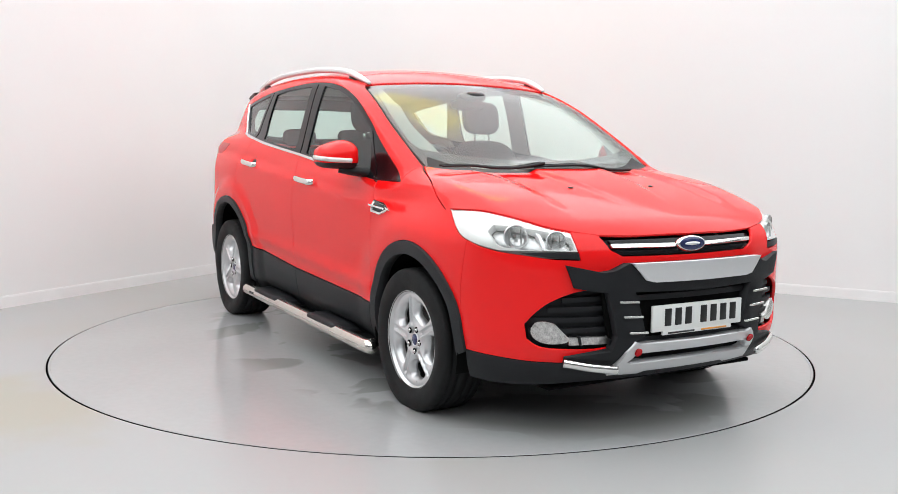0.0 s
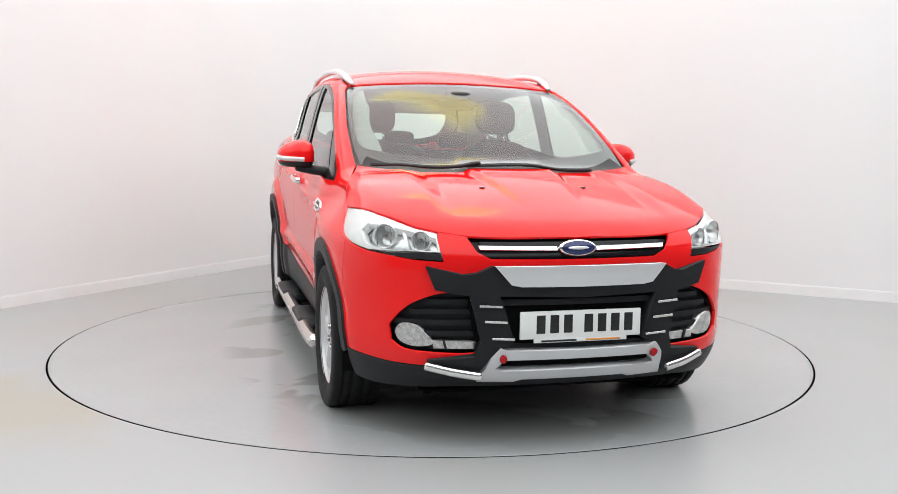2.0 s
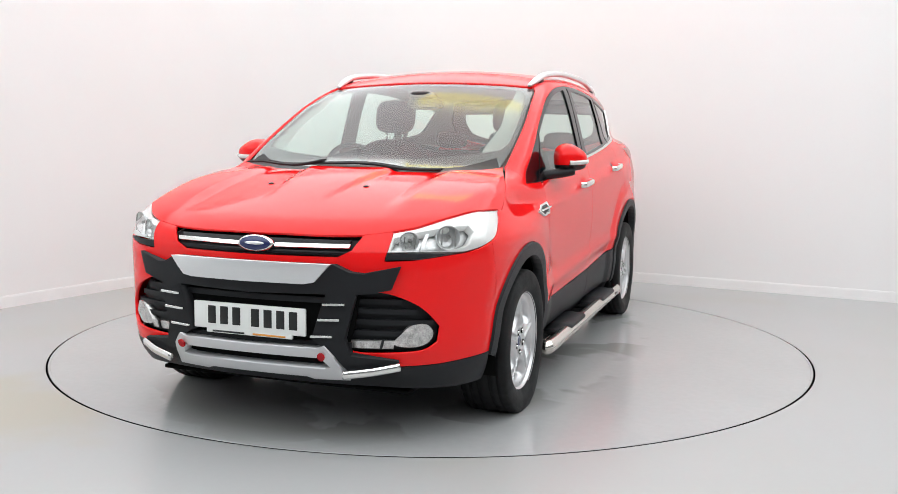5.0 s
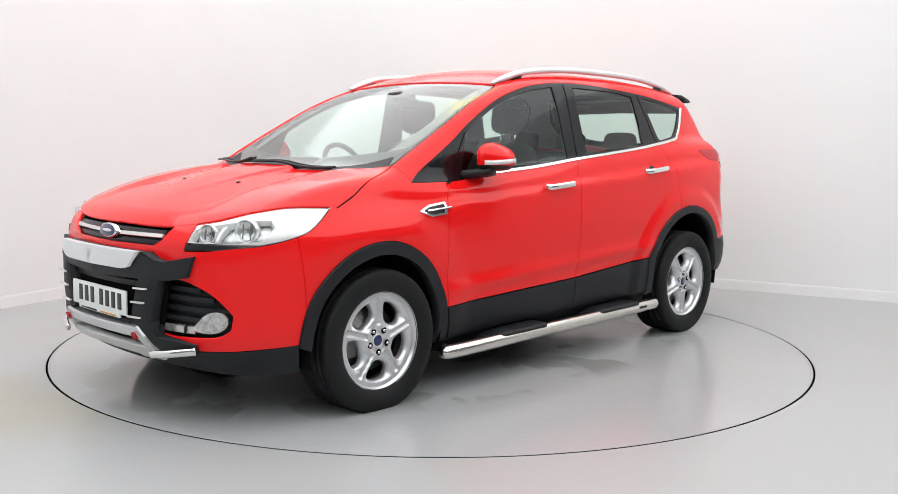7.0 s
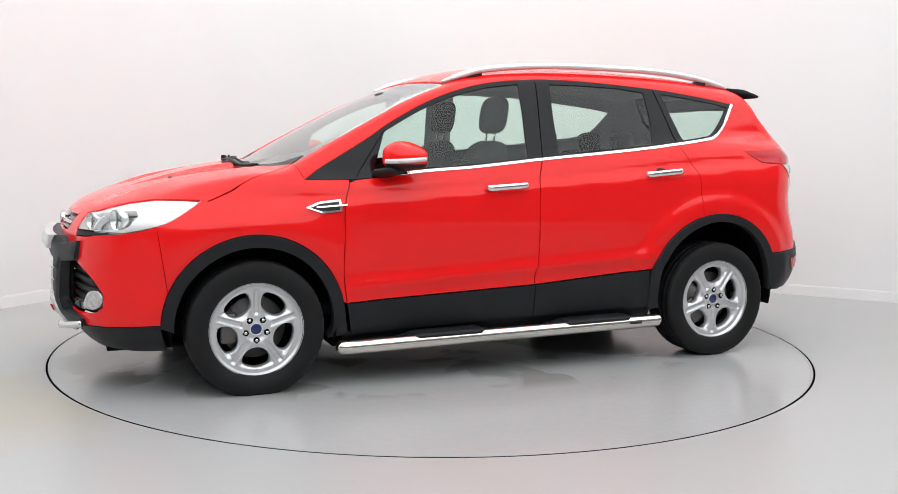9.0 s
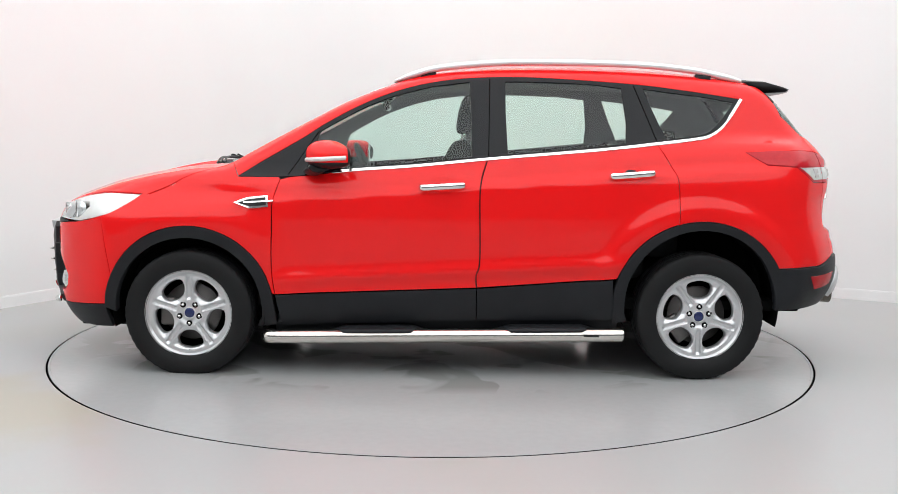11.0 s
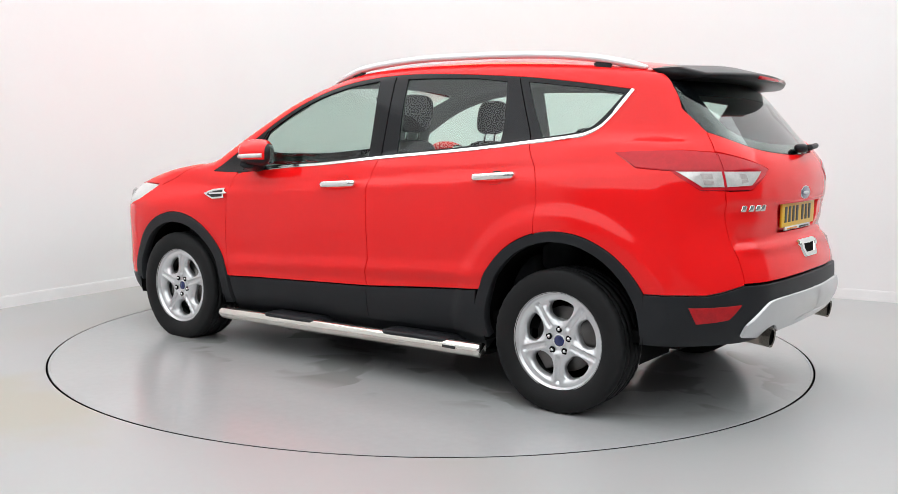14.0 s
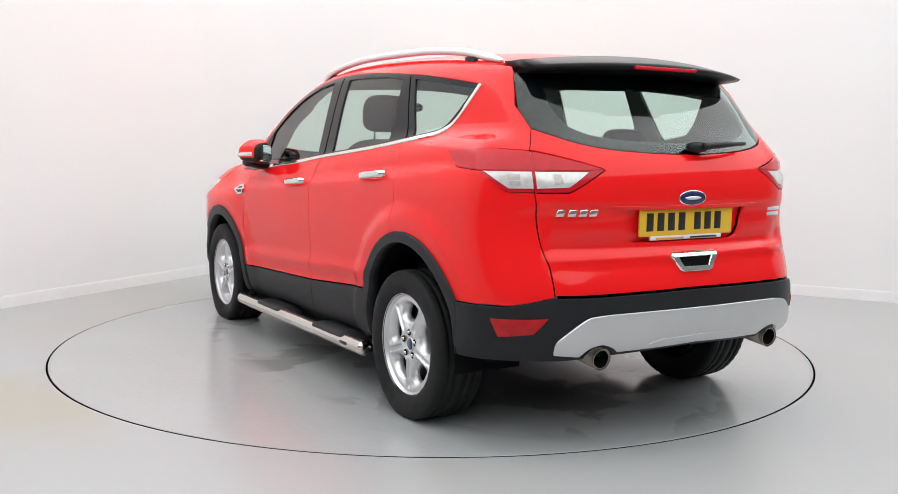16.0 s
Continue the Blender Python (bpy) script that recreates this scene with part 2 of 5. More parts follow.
# ---- the car's outer surface: one smooth solid, from which every panel is cut ----
def tab(xs, ys):
    """A smooth curve through a few knots."""
    xs, ys = np.array(xs, float), np.array(ys, float)
    g = np.gradient(ys, xs)
    x = np.linspace(xs[0], xs[-1], 3000)

    def knots():
        i = np.clip(np.searchsorted(xs, x) - 1, 0, len(xs) - 2)
        h = xs[i + 1] - xs[i]
        t = (x - xs[i]) / h
        return ((1 + 2 * t) * (1 - t) ** 2 * ys[i] + t * (1 - t) ** 2 * h * g[i]
                + t * t * (3 - 2 * t) * ys[i + 1] + t * t * (t - 1) * h * g[i + 1])

    y = knots()
    return lambda q: np.interp(q, x, y)


def smax(a, b, k):
    h = np.maximum(k - np.abs(a - b), 0) / k
    return np.maximum(a, b) + h * h * k / 4


def smin(a, b, k):
    return -smax(-a, -b, k)


def ramp(x, lo, hi):
    t = np.clip((x - lo) / (hi - lo), 0, 1)
    return t * t * (3 - 2 * t)


PLAN = tab([-2.3, -2.15, -2.0, -1.8, -1.6, -1.35, -0.9, 0, 0.9, 1.35, 1.6, 1.8, 1.95, 2.1, 2.3],
           [0.74, 0.80, 0.842, 0.874, 0.890, 0.898, 0.892, 0.888, 0.893, 0.904, 0.900, 0.882, 0.85, 0.79, 0.70])
SECT = tab([0.1, 0.2, 0.3, 0.42, 0.55, 0.66, 0.8, 0.95, 1.03, 1.12, 1.22, 1.32],
           [-0.16, -0.10, -0.048, -0.024, -0.022, -0.010, 0, -0.002, -0.006, -0.026, -0.05, -0.08])
TOPZ = tab([-2.3, -1.9, -1.5, -1.1, -0.6, 0, 0.5, 0.9, 1.2, 1.35, 1.5, 1.67, 1.85, 2.0, 2.1, 2.2, 2.35],
           [1.27, 1.30, 1.315, 1.29, 1.235, 1.175, 1.13, 1.105, 1.112, 1.098, 1.075, 1.042, 0.997, 0.952, 0.915, 0.87, 0.80])
NOSE = tab([0.1, 0.17, 0.21, 0.28, 0.36, 0.5, 0.65, 0.75, 0.81, 0.86, 0.92, 1.0],
           [1.86, 1.98, 2.08, 2.16, 2.20, 2.215, 2.215, 2.215, 2.21, 2.20, 2.17, 2.12])
TAIL = tab([0.3, 0.4, 0.5, 0.6, 0.69, 0.765, 0.79, 0.805, 0.9, 1.0, 1.1, 1.19, 1.28, 1.4, 1.53, 1.64],
           [-2.06, -2.16, -2.212, -2.222, -2.216, -2.190, -2.184, -2.160, -2.152, -2.154, -2.146, -2.110, -2.032, -1.93, -1.81, -1.70])
QUARTER = tab([0.3, 0.4, 0.5, 0.6, 0.69, 0.8, 0.9, 1.0, 1.1, 1.19, 1.28, 1.4, 1.53, 1.64],
              [-2.06, -2.16, -2.212, -2.220, -2.208, -2.176, -2.156, -2.154, -2.146, -2.110, -2.032, -1.93, -1.81, -1.70])
CABW = tab([1.0, 1.15, 1.3, 1.45, 1.55, 1.65, 1.75], [0.838, 0.812, 0.775, 0.735, 0.703, 0.66, 0.61])
CABP = tab([-2.3, -2.0, -1.8, -1.6, -1.2, -0.6, 0.2, 0.7, 1.1, 1.4], [-0.20, -0.125, -0.09, -0.06, -0.022, 0, -0.002, -0.012, -0.03, -0.06])
ROOF = tab([-2.0, -1.7, -1.4, -1.0, -0.6, -0.2, 0.1, 0.3, 0.5], [1.545, 1.612, 1.655, 1.685, 1.695, 1.685, 1.655, 1.625, 1.59])

CREASE = tab([-2.3, -1.6, -1.2, -0.24, 0.45, 1.0, 1.4, 2.3], [1.15, 1.112, 1.083, 1.008, 0.953, 0.918, 0.895, 0.86])


def body_f(p):
    """Below 0 inside the car, above 0 outside."""
    x, a, z = p[..., 0], np.abs(p[..., 1]), p[..., 2]
    wide = PLAN(x) + SECT(z)
    # shoulder crease, lower door rib and the swell over each wheel
    wide = wide - 0.024 * ramp(z - CREASE(x), -0.010, 0.055) * ramp(x, -2.0, -1.5) * (1 - ramp(x, 1.15, 1.5))
    wide = wide - 0.074 * ramp(z, 0.81, 1.01) * ramp(x, 0.85, 1.45)
    wide = wide + 0.017 * np.exp(-((z - 0.560 + 0.055 * x) / 0.040) ** 2) * ramp(x, -1.1, -0.8) * (1 - ramp(x, 0.75, 1.0))
    wide = wide + 0.020 * (1 - ramp(np.hypot(x + 1.345, z - 0.36), 0.54, 0.63)) + 0.016 * (1 - ramp(np.hypot(x - 1.345, z - 0.36), 0.48, 0.66))
    # the bonnet's raised middle, narrowing to the front, and its lifted shoulders
    mid = 0.235 - 0.16 * np.clip(x - 1.3, 0, 0.8)
    hood = 0.019 * ramp(x, 1.0, 1.1) * (1 - ramp(x, 1.40, 2.00)) * (1 - ramp(a - mid, -0.026, 0.018))
    hood = hood + 0.019 * ramp(a, 0.43, 0.53) * ramp(x, 1.05, 1.35) * (1 - ramp(x, 1.75, 2.08))
    top = TOPZ(x) - 0.07 * a * a - 0.22 * np.maximum(a - 0.5, 0) ** 2 * ramp(x, 1.5, 1.9) + hood
    nose = NOSE(z) - 0.24 * a * a - 1.5 * np.maximum(a - 0.57, 0) ** 2
    side = ramp(a, 0.60, 0.69)
    tail = TAIL(z) * (1 - side) + QUARTER(z) * side + 0.16 * a * a + 1.4 * np.maximum(a - 0.5, 0) ** 2
    low = smax(a - wide, z - top, 0.09)
    low = smax(smax(low, x - nose, 0.10), tail - x, 0.07)
    t = (1.25 - x) / 0.95
    screen = (z - 1.10 - 0.537 * (1.228 - x - 0.13 * a * a) - 0.055 * np.clip(t * (1 - t), 0, 1)) * 0.88
    cab = smax(a - CABW(z) - CABP(x), smax(z - ROOF(x) + 0.14 * a * a, screen, 0.10), 0.075)
    cab = smax(smax(cab, (tail - x) * 0.75, 0.06), 1.0 - z, 0.02)
    return smin(low, cab, 0.05)


def cast(o, d, far=1.6):
    """Where rays from outside first meet the surface."""
    o, d = np.asarray(o, float), np.asarray(d, float)
    ts = np.linspace(0, far, 49)
    f = np.stack([body_f(o + t * d) for t in ts], 1)
    inside = f < 0
    k = np.where(inside.any(1), inside.argmax(1), np.clip(f.argmin(1), 1, 48))
    k = np.maximum(k, 1)
    lo, hi = ts[k - 1].copy(), ts[k].copy()
    for _ in range(16):
        m = (lo + hi) / 2
        hit = body_f(o + m[:, None] * d) < 0
        hi, lo = np.where(hit, m, hi), np.where(hit, lo, m)
    return o + ((lo + hi) / 2)[:, None] * d


def normal_at(p, e=0.004):
    n = np.stack([body_f(p + e * np.eye(3)[i]) - body_f(p - e * np.eye(3)[i]) for i in range(3)], -1)
    return n / np.maximum(np.linalg.norm(n, axis=1, keepdims=True), 1e-9)

# ---- panels cut from the surface ----
# The skin round the car is unrolled: along the flanks s is x, round nose and tail s goes on by the angle about x = 1.4 and x = -1.4.
def unroll(p):
    x, y, z = p[:, 0], p[:, 1], p[:, 2]
    ang = np.arctan2(np.maximum(np.abs(x) - 1.4, 0), y)
    return np.stack([np.where(np.abs(x) <= 1.4, x, np.sign(x) * (1.4 + ang)), z], 1)


def roll(q):
    s, z = q[:, 0], q[:, 1]
    ang = np.maximum(np.abs(s) - 1.4, 0)
    d = np.stack([np.sign(s) * np.sin(ang), np.cos(ang), 0 * s], 1)
    o = np.stack([np.clip(s, -1.4, 1.4), 0 * s, z], 1)
    return cast(o + 1.35 * d, -d, 1.35)


def drop(q):
    return cast(np.stack([q[:, 0], q[:, 1], 0 * q[:, 0] + 2.2], 1), np.tile([0.0, 0, -1], (len(q), 1)), 1.6)


def S(*pts):
    return ("S", pts)


def N(*pts):
    return ("N", pts)


def R(*pts):
    return ("R", pts)


def T(*pts):
    return ("T", pts)


def finer(pts, step):
    pts = np.array(pts, float)
    out = [pts[0]]
    for a, b in zip(pts, pts[1:]):
        n = max(int(np.ceil(np.linalg.norm(b - a) / step)), 1)
        out += [a + (b - a) * k / n for k in range(1, n + 1)]
    return np.array(out)


def curve(*pts, steps=6):
    """A smooth run through a few points."""
    p = [np.array(q, float) for q in pts]
    out = []
    for i in range(len(p) - 1):
        a, b, c, d = p[max(i - 1, 0)], p[i], p[i + 1], p[min(i + 2, len(p) - 1)]
        for k in range(steps):
            t = k / steps
            out.append(tuple(0.5 * (2 * b + (c - a) * t + (2 * a - 5 * b + 4 * c - d) * t * t + (3 * b - a - 3 * c + d) * t ** 3)))
    return out + [tuple(p[-1])]


def arc(cx, cz, r, a0, a1, n=24):
    return [(cx + r * math.cos(radians(a0 + (a1 - a0) * i / n)), cz + r * math.sin(radians(a0 + (a1 - a0) * i / n))) for i in range(n + 1)]


def outline(runs, chart, step):
    """A closed loop in the chart from runs given in side (S), nose (N), rear (R) or top (T) view."""
    loop = []
    for view, pts in runs:
        q = finer(pts, step) if len(pts) > 1 else np.array(pts, float)
        if chart == "top" or chart == "flat":
            loop.append(q)
            continue
        n = len(q)
        if view == "S":
            p = cast(np.stack([q[:, 0], 0 * q[:, 0] + 1.35, q[:, 1]], 1), np.tile([0.0, -1, 0], (n, 1)), 1.34)
            c = unroll(p)
        elif view == "T":
            c = unroll(drop(q))
        else:
            e = 2.75 if view == "N" else -2.75
            p = cast(np.stack([0 * q[:, 0] + e, q[:, 0], q[:, 1]], 1), np.tile([-np.sign(e), 0.0, 0], (n, 1)), 1.9)
            c = unroll(p)
        loop.append(c)
    loop = np.concatenate(loop)
    loop = finer(np.vstack([loop, loop[:1]]), step)[:-1]
    keep = np.linalg.norm(loop - np.roll(loop, 1, 0), axis=1) > 1e-4
    return loop[keep]


def shrink(loop, d):
    if not d:
        return loop
    area = np.sum(loop[:, 0] * np.roll(loop[:, 1], -1) - np.roll(loop[:, 0], -1) * loop[:, 1])
    t = np.roll(loop, -1, 0) - np.roll(loop, 1, 0)
    t /= np.maximum(np.linalg.norm(t, axis=1, keepdims=True), 1e-9)
    return loop + np.stack([-t[:, 1], t[:, 0]], 1) * d * np.sign(area)


def inside(pts, loop):
    x, y = pts[:, 0][:, None], pts[:, 1][:, None]
    x1, y1 = loop[:, 0], loop[:, 1]
    x2, y2 = np.roll(x1, -1), np.roll(y1, -1)
    dy = np.where(np.abs(y2 - y1) < 1e-12, 1e-12, y2 - y1)
    cross = ((y1 > y) != (y2 > y)) & (x < (x2 - x1) * (y - y1) / dy + x1)
    return cross.sum(1) % 2 == 1


def fill(loops, step):
    """Triangles that fill the first loop less the others."""
    from mathutils.geometry import delaunay_2d_cdt
    allb = np.concatenate(loops)
    edges, k = [], 0
    for l in loops:
        edges += [(k + i, k + (i + 1) % len(l)) for i in range(len(l))]
        k += len(l)
    lo, hi = loops[0].min(0), loops[0].max(0)
    gx, gy = np.meshgrid(np.arange(lo[0] + step / 2, hi[0], step), np.arange(lo[1] + step / 2, hi[1], step))
    gx[1::2] += step / 2
    g = np.stack([gx.ravel(), gy.ravel()], 1)
    ok = inside(g, loops[0])
    for l in loops[1:]:
        ok &= ~inside(g, l)
    g = g[ok]
    if len(g):
        d = np.full(len(g), 9.0)
        for i in range(0, len(allb), 200):
            d = np.minimum(d, np.linalg.norm(g[:, None] - allb[None, i:i + 200], axis=2).min(1))
        g = g[d > step * 0.35]
    v = np.vstack([allb, g])
    res = delaunay_2d_cdt([Vector(p) for p in v], edges, [], 0, 1e-7)
    pts = np.array([tuple(p) for p in res[0]])
    tri = np.array([f for f in res[2] if len(f) == 3])
    c = pts[tri].mean(1)
    ok = inside(c, loops[0])
    for l in loops[1:]:
        ok &= ~inside(c, l)
    return pts, tri[ok]


def panel_mesh(runs, chart="skin", holes=(), offset=0.0, depth=0.014, step=0.035, gap=0.002, puff=0.0, flat=0.0, taper=0.0):
    loops = [shrink(outline(runs, chart, step * 0.7), gap)] + [shrink(outline(h, chart, step * 0.7), -gap) for h in holes]
    for l in loops:
        if chart == "skin":
            mid = np.abs(l[:, 0]) > 1.4 + math.pi / 2 - 0.006
            l[mid, 0] = np.sign(l[mid, 0]) * (1.4 + math.pi / 2)
        else:
            l[np.abs(l[:, 1]) < 0.006, 1] = 0
    q, tri = fill(loops, step)
    p = roll(q) if chart == "skin" else drop(q)
    n = normal_at(p)
    lift = (offset + flat * p[:, 1] ** 2) * (1 - taper * ramp(p[:, 1], 0.34, 0.62))
    if flat:
        lift = lift * (0.35 + 0.65 * ramp(p[:, 2], 0.28, 0.44))
    if puff:
        d = np.full(len(q), 9.0)
        for l in loops:
            d = np.minimum(d, np.linalg.norm(q[:, None] - l[None], axis=2).min(1))
        lift = lift + puff * ramp(d, 0, 0.03)
    p = p + n * lift[:, None]
    a, b, c = (p[tri[:, i]] for i in range(3))
    flip = (np.cross(b - a, c - a) * n[tri[:, 0]]).sum(1) < 0
    tri[flip] = tri[flip][:, ::-1]
    verts, normals, faces = [p], [n], [tuple(t) for t in tri]
    if depth:
        count = {}
        for t in tri:
            for i in range(3):
                e = (t[i], t[(i + 1) % 3])
                count[e] = count.get(e, 0) + 1
        rim = [e for e in count if (e[1], e[0]) not in count]
        k = len(p)
        vs, ns = [], []
        for i, j in rim:
            out = np.cross(p[j] - p[i], n[i])
            out /= max(np.linalg.norm(out), 1e-9)
            soft = n[i] + out
            soft /= np.linalg.norm(soft)
            vs += [p[i], p[j], p[j] - n[j] * depth, p[i] - n[i] * depth]
            ns += [soft, soft, out, out]
            faces.append((k + 1, k, k + 3, k + 2))
            k += 4
        if vs:
            verts.append(np.array(vs))
            normals.append(np.array(ns))
    return np.concatenate(verts), faces, np.concatenate(normals)


def other_side(mesh):
    v, f, n = mesh
    k = np.array([1, -1, 1])
    return v * k, [t[::-1] for t in f], n * k


def pair(name, mat, parent, runs, label="", **how):
    """A panel on the left flank and its twin on the right."""
    made = panel_mesh(runs, **how)
    twin = other_side(made)
    return part_np(name, made[0], made[1], mat, parent, label, made[2]), part_np(name, twin[0], twin[1], mat, parent, label, twin[2])


def across(name, mat, parent, runs, label="", **how):
    """A panel that runs across the car's middle."""
    v, f, n = panel_mesh(runs, **how)
    keep = [t for t in f if not all(abs(v[i][1]) < 2e-3 for i in t)]
    v2, f2, n2 = other_side((v, keep, n))
    return part_np(name, np.vstack([v, v2]), keep + [tuple(i + len(v) for i in t) for t in f2], mat, parent, label, np.vstack([n, n2]))

# ---- the car ----
car = tagged(new("car"), "bright red SUV with chrome side steps, parked on a turntable", "car")
ARCH_F = (1.345, 0.345)
ARCH_R = (-1.345, 0.38)
GAP1 = curve((0.893, 0.43), (0.906, 0.52), (0.910, 0.61), (0.906, 0.80), (0.903, 0.92), (0.868, 1.036))
GAP2 = curve((-0.168, 0.475), (-0.165, 0.54), (-0.183, 0.63), (-0.178, 0.94), (-0.187, 1.05), (-0.217, 1.15))
GAP3 = curve((-1.217, 0.826), (-1.212, 1.04), (-1.17, 1.14), (-1.112, 1.24))
BELT = curve((1.09, 1.046), (0.82, 1.050), (0.48, 1.086), (0.17, 1.110), (-0.217, 1.151), (-0.58, 1.184), (-0.87, 1.212), (-1.112, 1.241))
BELT2 = curve((-1.112, 1.241), (-1.31, 1.266), (-1.40, 1.288), (-1.48, 1.350), (-1.577, 1.487))
HEADER = curve((1.09, 1.05), (0.98, 1.12), (0.76, 1.25), (0.63, 1.335), (0.44, 1.437), (0.26, 1.508), (0.07, 1.556), (-0.15, 1.582), (-0.46, 1.588), (-0.97, 1.56), (-1.26, 1.53), (-1.577, 1.487))
HOODSIDE = curve((1.13, 0.715), (1.28, 0.770), (1.42, 0.818), (1.562, 0.846))
LAMPTOP = curve((1.562, 0.846), (1.70, 0.822), (1.815, 0.782), (1.91, 0.735), (2.025, 0.642), (2.083, 0.555))
LAMPLOW = curve((1.566, 0.974), (1.63, 0.922), (1.735, 0.858), (1.80, 0.834))
LAMPLOW2 = curve((1.80, 0.834), (1.87, 0.815), (1.945, 0.801))
GLASSLOW = curve((0, 1.205), (0.15, 1.207), (0.37, 1.222), (0.52, 1.25), (0.642, 1.300))


def cut(run, lo, hi):
    """The stretch of a run between two x."""
    return [p for p in run if lo <= p[0] <= hi]


def build_bodywork():
    fender = [S(*GAP1), S(*cut(BELT, 0.86, 1.10)[::-1]), T(*HOODSIDE), S(*LAMPLOW), S((1.80, 0.834), (1.755, 0.52)), S(*arc(*ARCH_F, 0.445, 23, 168))]
    pair("front_fender", RED, car, fender, step=0.024)
    pair("fender_inner", DARK, car, fender, gap=0.0, offset=-0.0165, depth=0.0, step=0.07)
    door = [S(*GAP1[::-1]), S((0.893, 0.43), (-0.168, 0.475)), S(*GAP2), S(*cut(BELT, -0.216, 0.865)[::-1])]
    cups = [[S(*[(cx + 0.062 * math.cos(a), cz + 0.042 * math.sin(a)) for a in np.linspace(0, 2 * math.pi, 25)[:-1]])] for cx, cz in ((0.0175, 1.014), (-0.97, 1.087))]
    for cup in cups:
        pair("handle_cup", RED, car, cup, gap=-0.003, puff=-0.0135, depth=0.0, step=0.012)
    pair("front_door", RED, car, door, holes=cups[:1], gap=0.0036, step=0.024)
    pair("door_inner", TRIM, car, door, gap=0.0, offset=-0.0165, depth=0.0, step=0.07)
    rear = [S(*GAP2[::-1]), S((-0.168, 0.475), (-0.90, 0.533)), S(*arc(*ARCH_R, 0.465, 20, 74)), S(*GAP3), S(*cut(BELT, -1.11, -0.217)[::-1])]
    pair("rear_door", RED, car, rear, holes=cups[1:], gap=0.0036, step=0.024)
    pair("door_inner", TRIM, car, rear, gap=0.0, offset=-0.0165, depth=0.0, step=0.07)
    quarter = [S(*arc(*ARCH_R, 0.465, 74, 152)), S((-1.755, 0.60), (-2.0, 0.608)), R((0.74, 0.622), (0.655, 0.648), (0.657, 0.70), (0.66, 0.76), (0.68, 0.85), (0.69, 0.94), (0.70, 1.05)),
               S((-1.95, 1.05), (-1.85, 1.13), (-1.68, 1.14), (-1.57, 1.205), (-1.86, 1.22)), R((0.69, 1.213), (0.642, 1.300), (0.65, 1.40), (0.615, 1.50), (0.58, 1.56)),
               T(*curve((-1.60, 0.60), (-1.0, 0.63), (-0.4, 0.64), (0.1, 0.63), (0.28, 0.615))), T(*curve((0.34, 0.646), (0.72, 0.700), (1.0, 0.714), (1.13, 0.715))),
               S(*HEADER), S(*BELT2[::-1]), S(*GAP3[::-1])]
    pair("side_frame", RED, car, quarter, gap=0.0015, step=0.024)
    pair("pillar_trim", LINER, car, quarter, "grey fabric pillar lining", gap=-0.012, offset=-0.0165, depth=0.0, step=0.05)
    across("bonnet", RED, car, [T(*curve((1.375, 0), (1.345, 0.21), (1.25, 0.5), (1.13, 0.715))), T(*HOODSIDE), T(*LAMPTOP), T(*curve((2.083, 0.555), (2.125, 0.44), (2.158, 0.25), (2.172, 0)))],
           chart="top", step=0.018, gap=0.0025)
    across("roof_panel", RED, car, [T(*curve((0.30, 0), (0.295, 0.3), (0.27, 0.615))), T(*curve((0.1, 0.628), (-0.4, 0.638), (-1.0, 0.628), (-1.60, 0.598))), T((-1.66, 0.55), (-1.70, 0.3), (-1.71, 0))], chart="top", gap=0.003)
    across("headlining", LINER, car, [T(*curve((0.26, 0), (0.26, 0.3), (0.24, 0.60))), T(*curve((0.1, 0.62), (-0.4, 0.63), (-1.0, 0.62), (-1.60, 0.58))), T((-1.66, 0.0))], "pale grey fabric roof lining",
           chart="top", gap=0.0, offset=-0.045, depth=0.0, step=0.06)
    across("windscreen", SCREEN, car, [T(*curve((1.375, 0), (1.345, 0.21), (1.25, 0.5), (1.13, 0.70))), T(*curve((1.0, 0.709), (0.72, 0.694), (0.34, 0.640))), T(*curve((0.285, 0.612), (0.30, 0.3), (0.305, 0)))],
           "pale green tinted windscreen glass", chart="top", offset=-0.006, depth=0.0, step=0.045)
    edge = [T(*curve((1.375, 0), (1.345, 0.21), (1.25, 0.5), (1.13, 0.70))), T(*curve((1.0, 0.709), (0.72, 0.694), (0.34, 0.640))), T(*curve((0.285, 0.612), (0.30, 0.3), (0.305, 0)))]
    hole = [T(*curve((1.145, -0.02), (1.125, 0.21), (1.06, 0.48), (0.99, 0.655))), T(*curve((0.93, 0.680), (0.72, 0.668), (0.42, 0.620))), T(*curve((0.345, 0.575), (0.335, 0.3), (0.335, -0.02)))]
    across("screen_border", GLOSSBLACK, car, edge, "black printed windscreen border", chart="top", holes=[hole], offset=-0.009, depth=0.0, gap=0.0)
    # scuttle under the wipers, in front of the glass
    across("scuttle", BLACK, car, [T(*curve((1.385, 0), (1.355, 0.21), (1.26, 0.5), (1.14, 0.70))), T(*curve((1.06, 0.66), (1.18, 0.48), (1.255, 0.21), (1.275, 0)))], chart="top", offset=-0.003, depth=0.02)
    # side glazing
    dlo = [S(*BELT), S(*BELT2), S(*HEADER[::-1])]
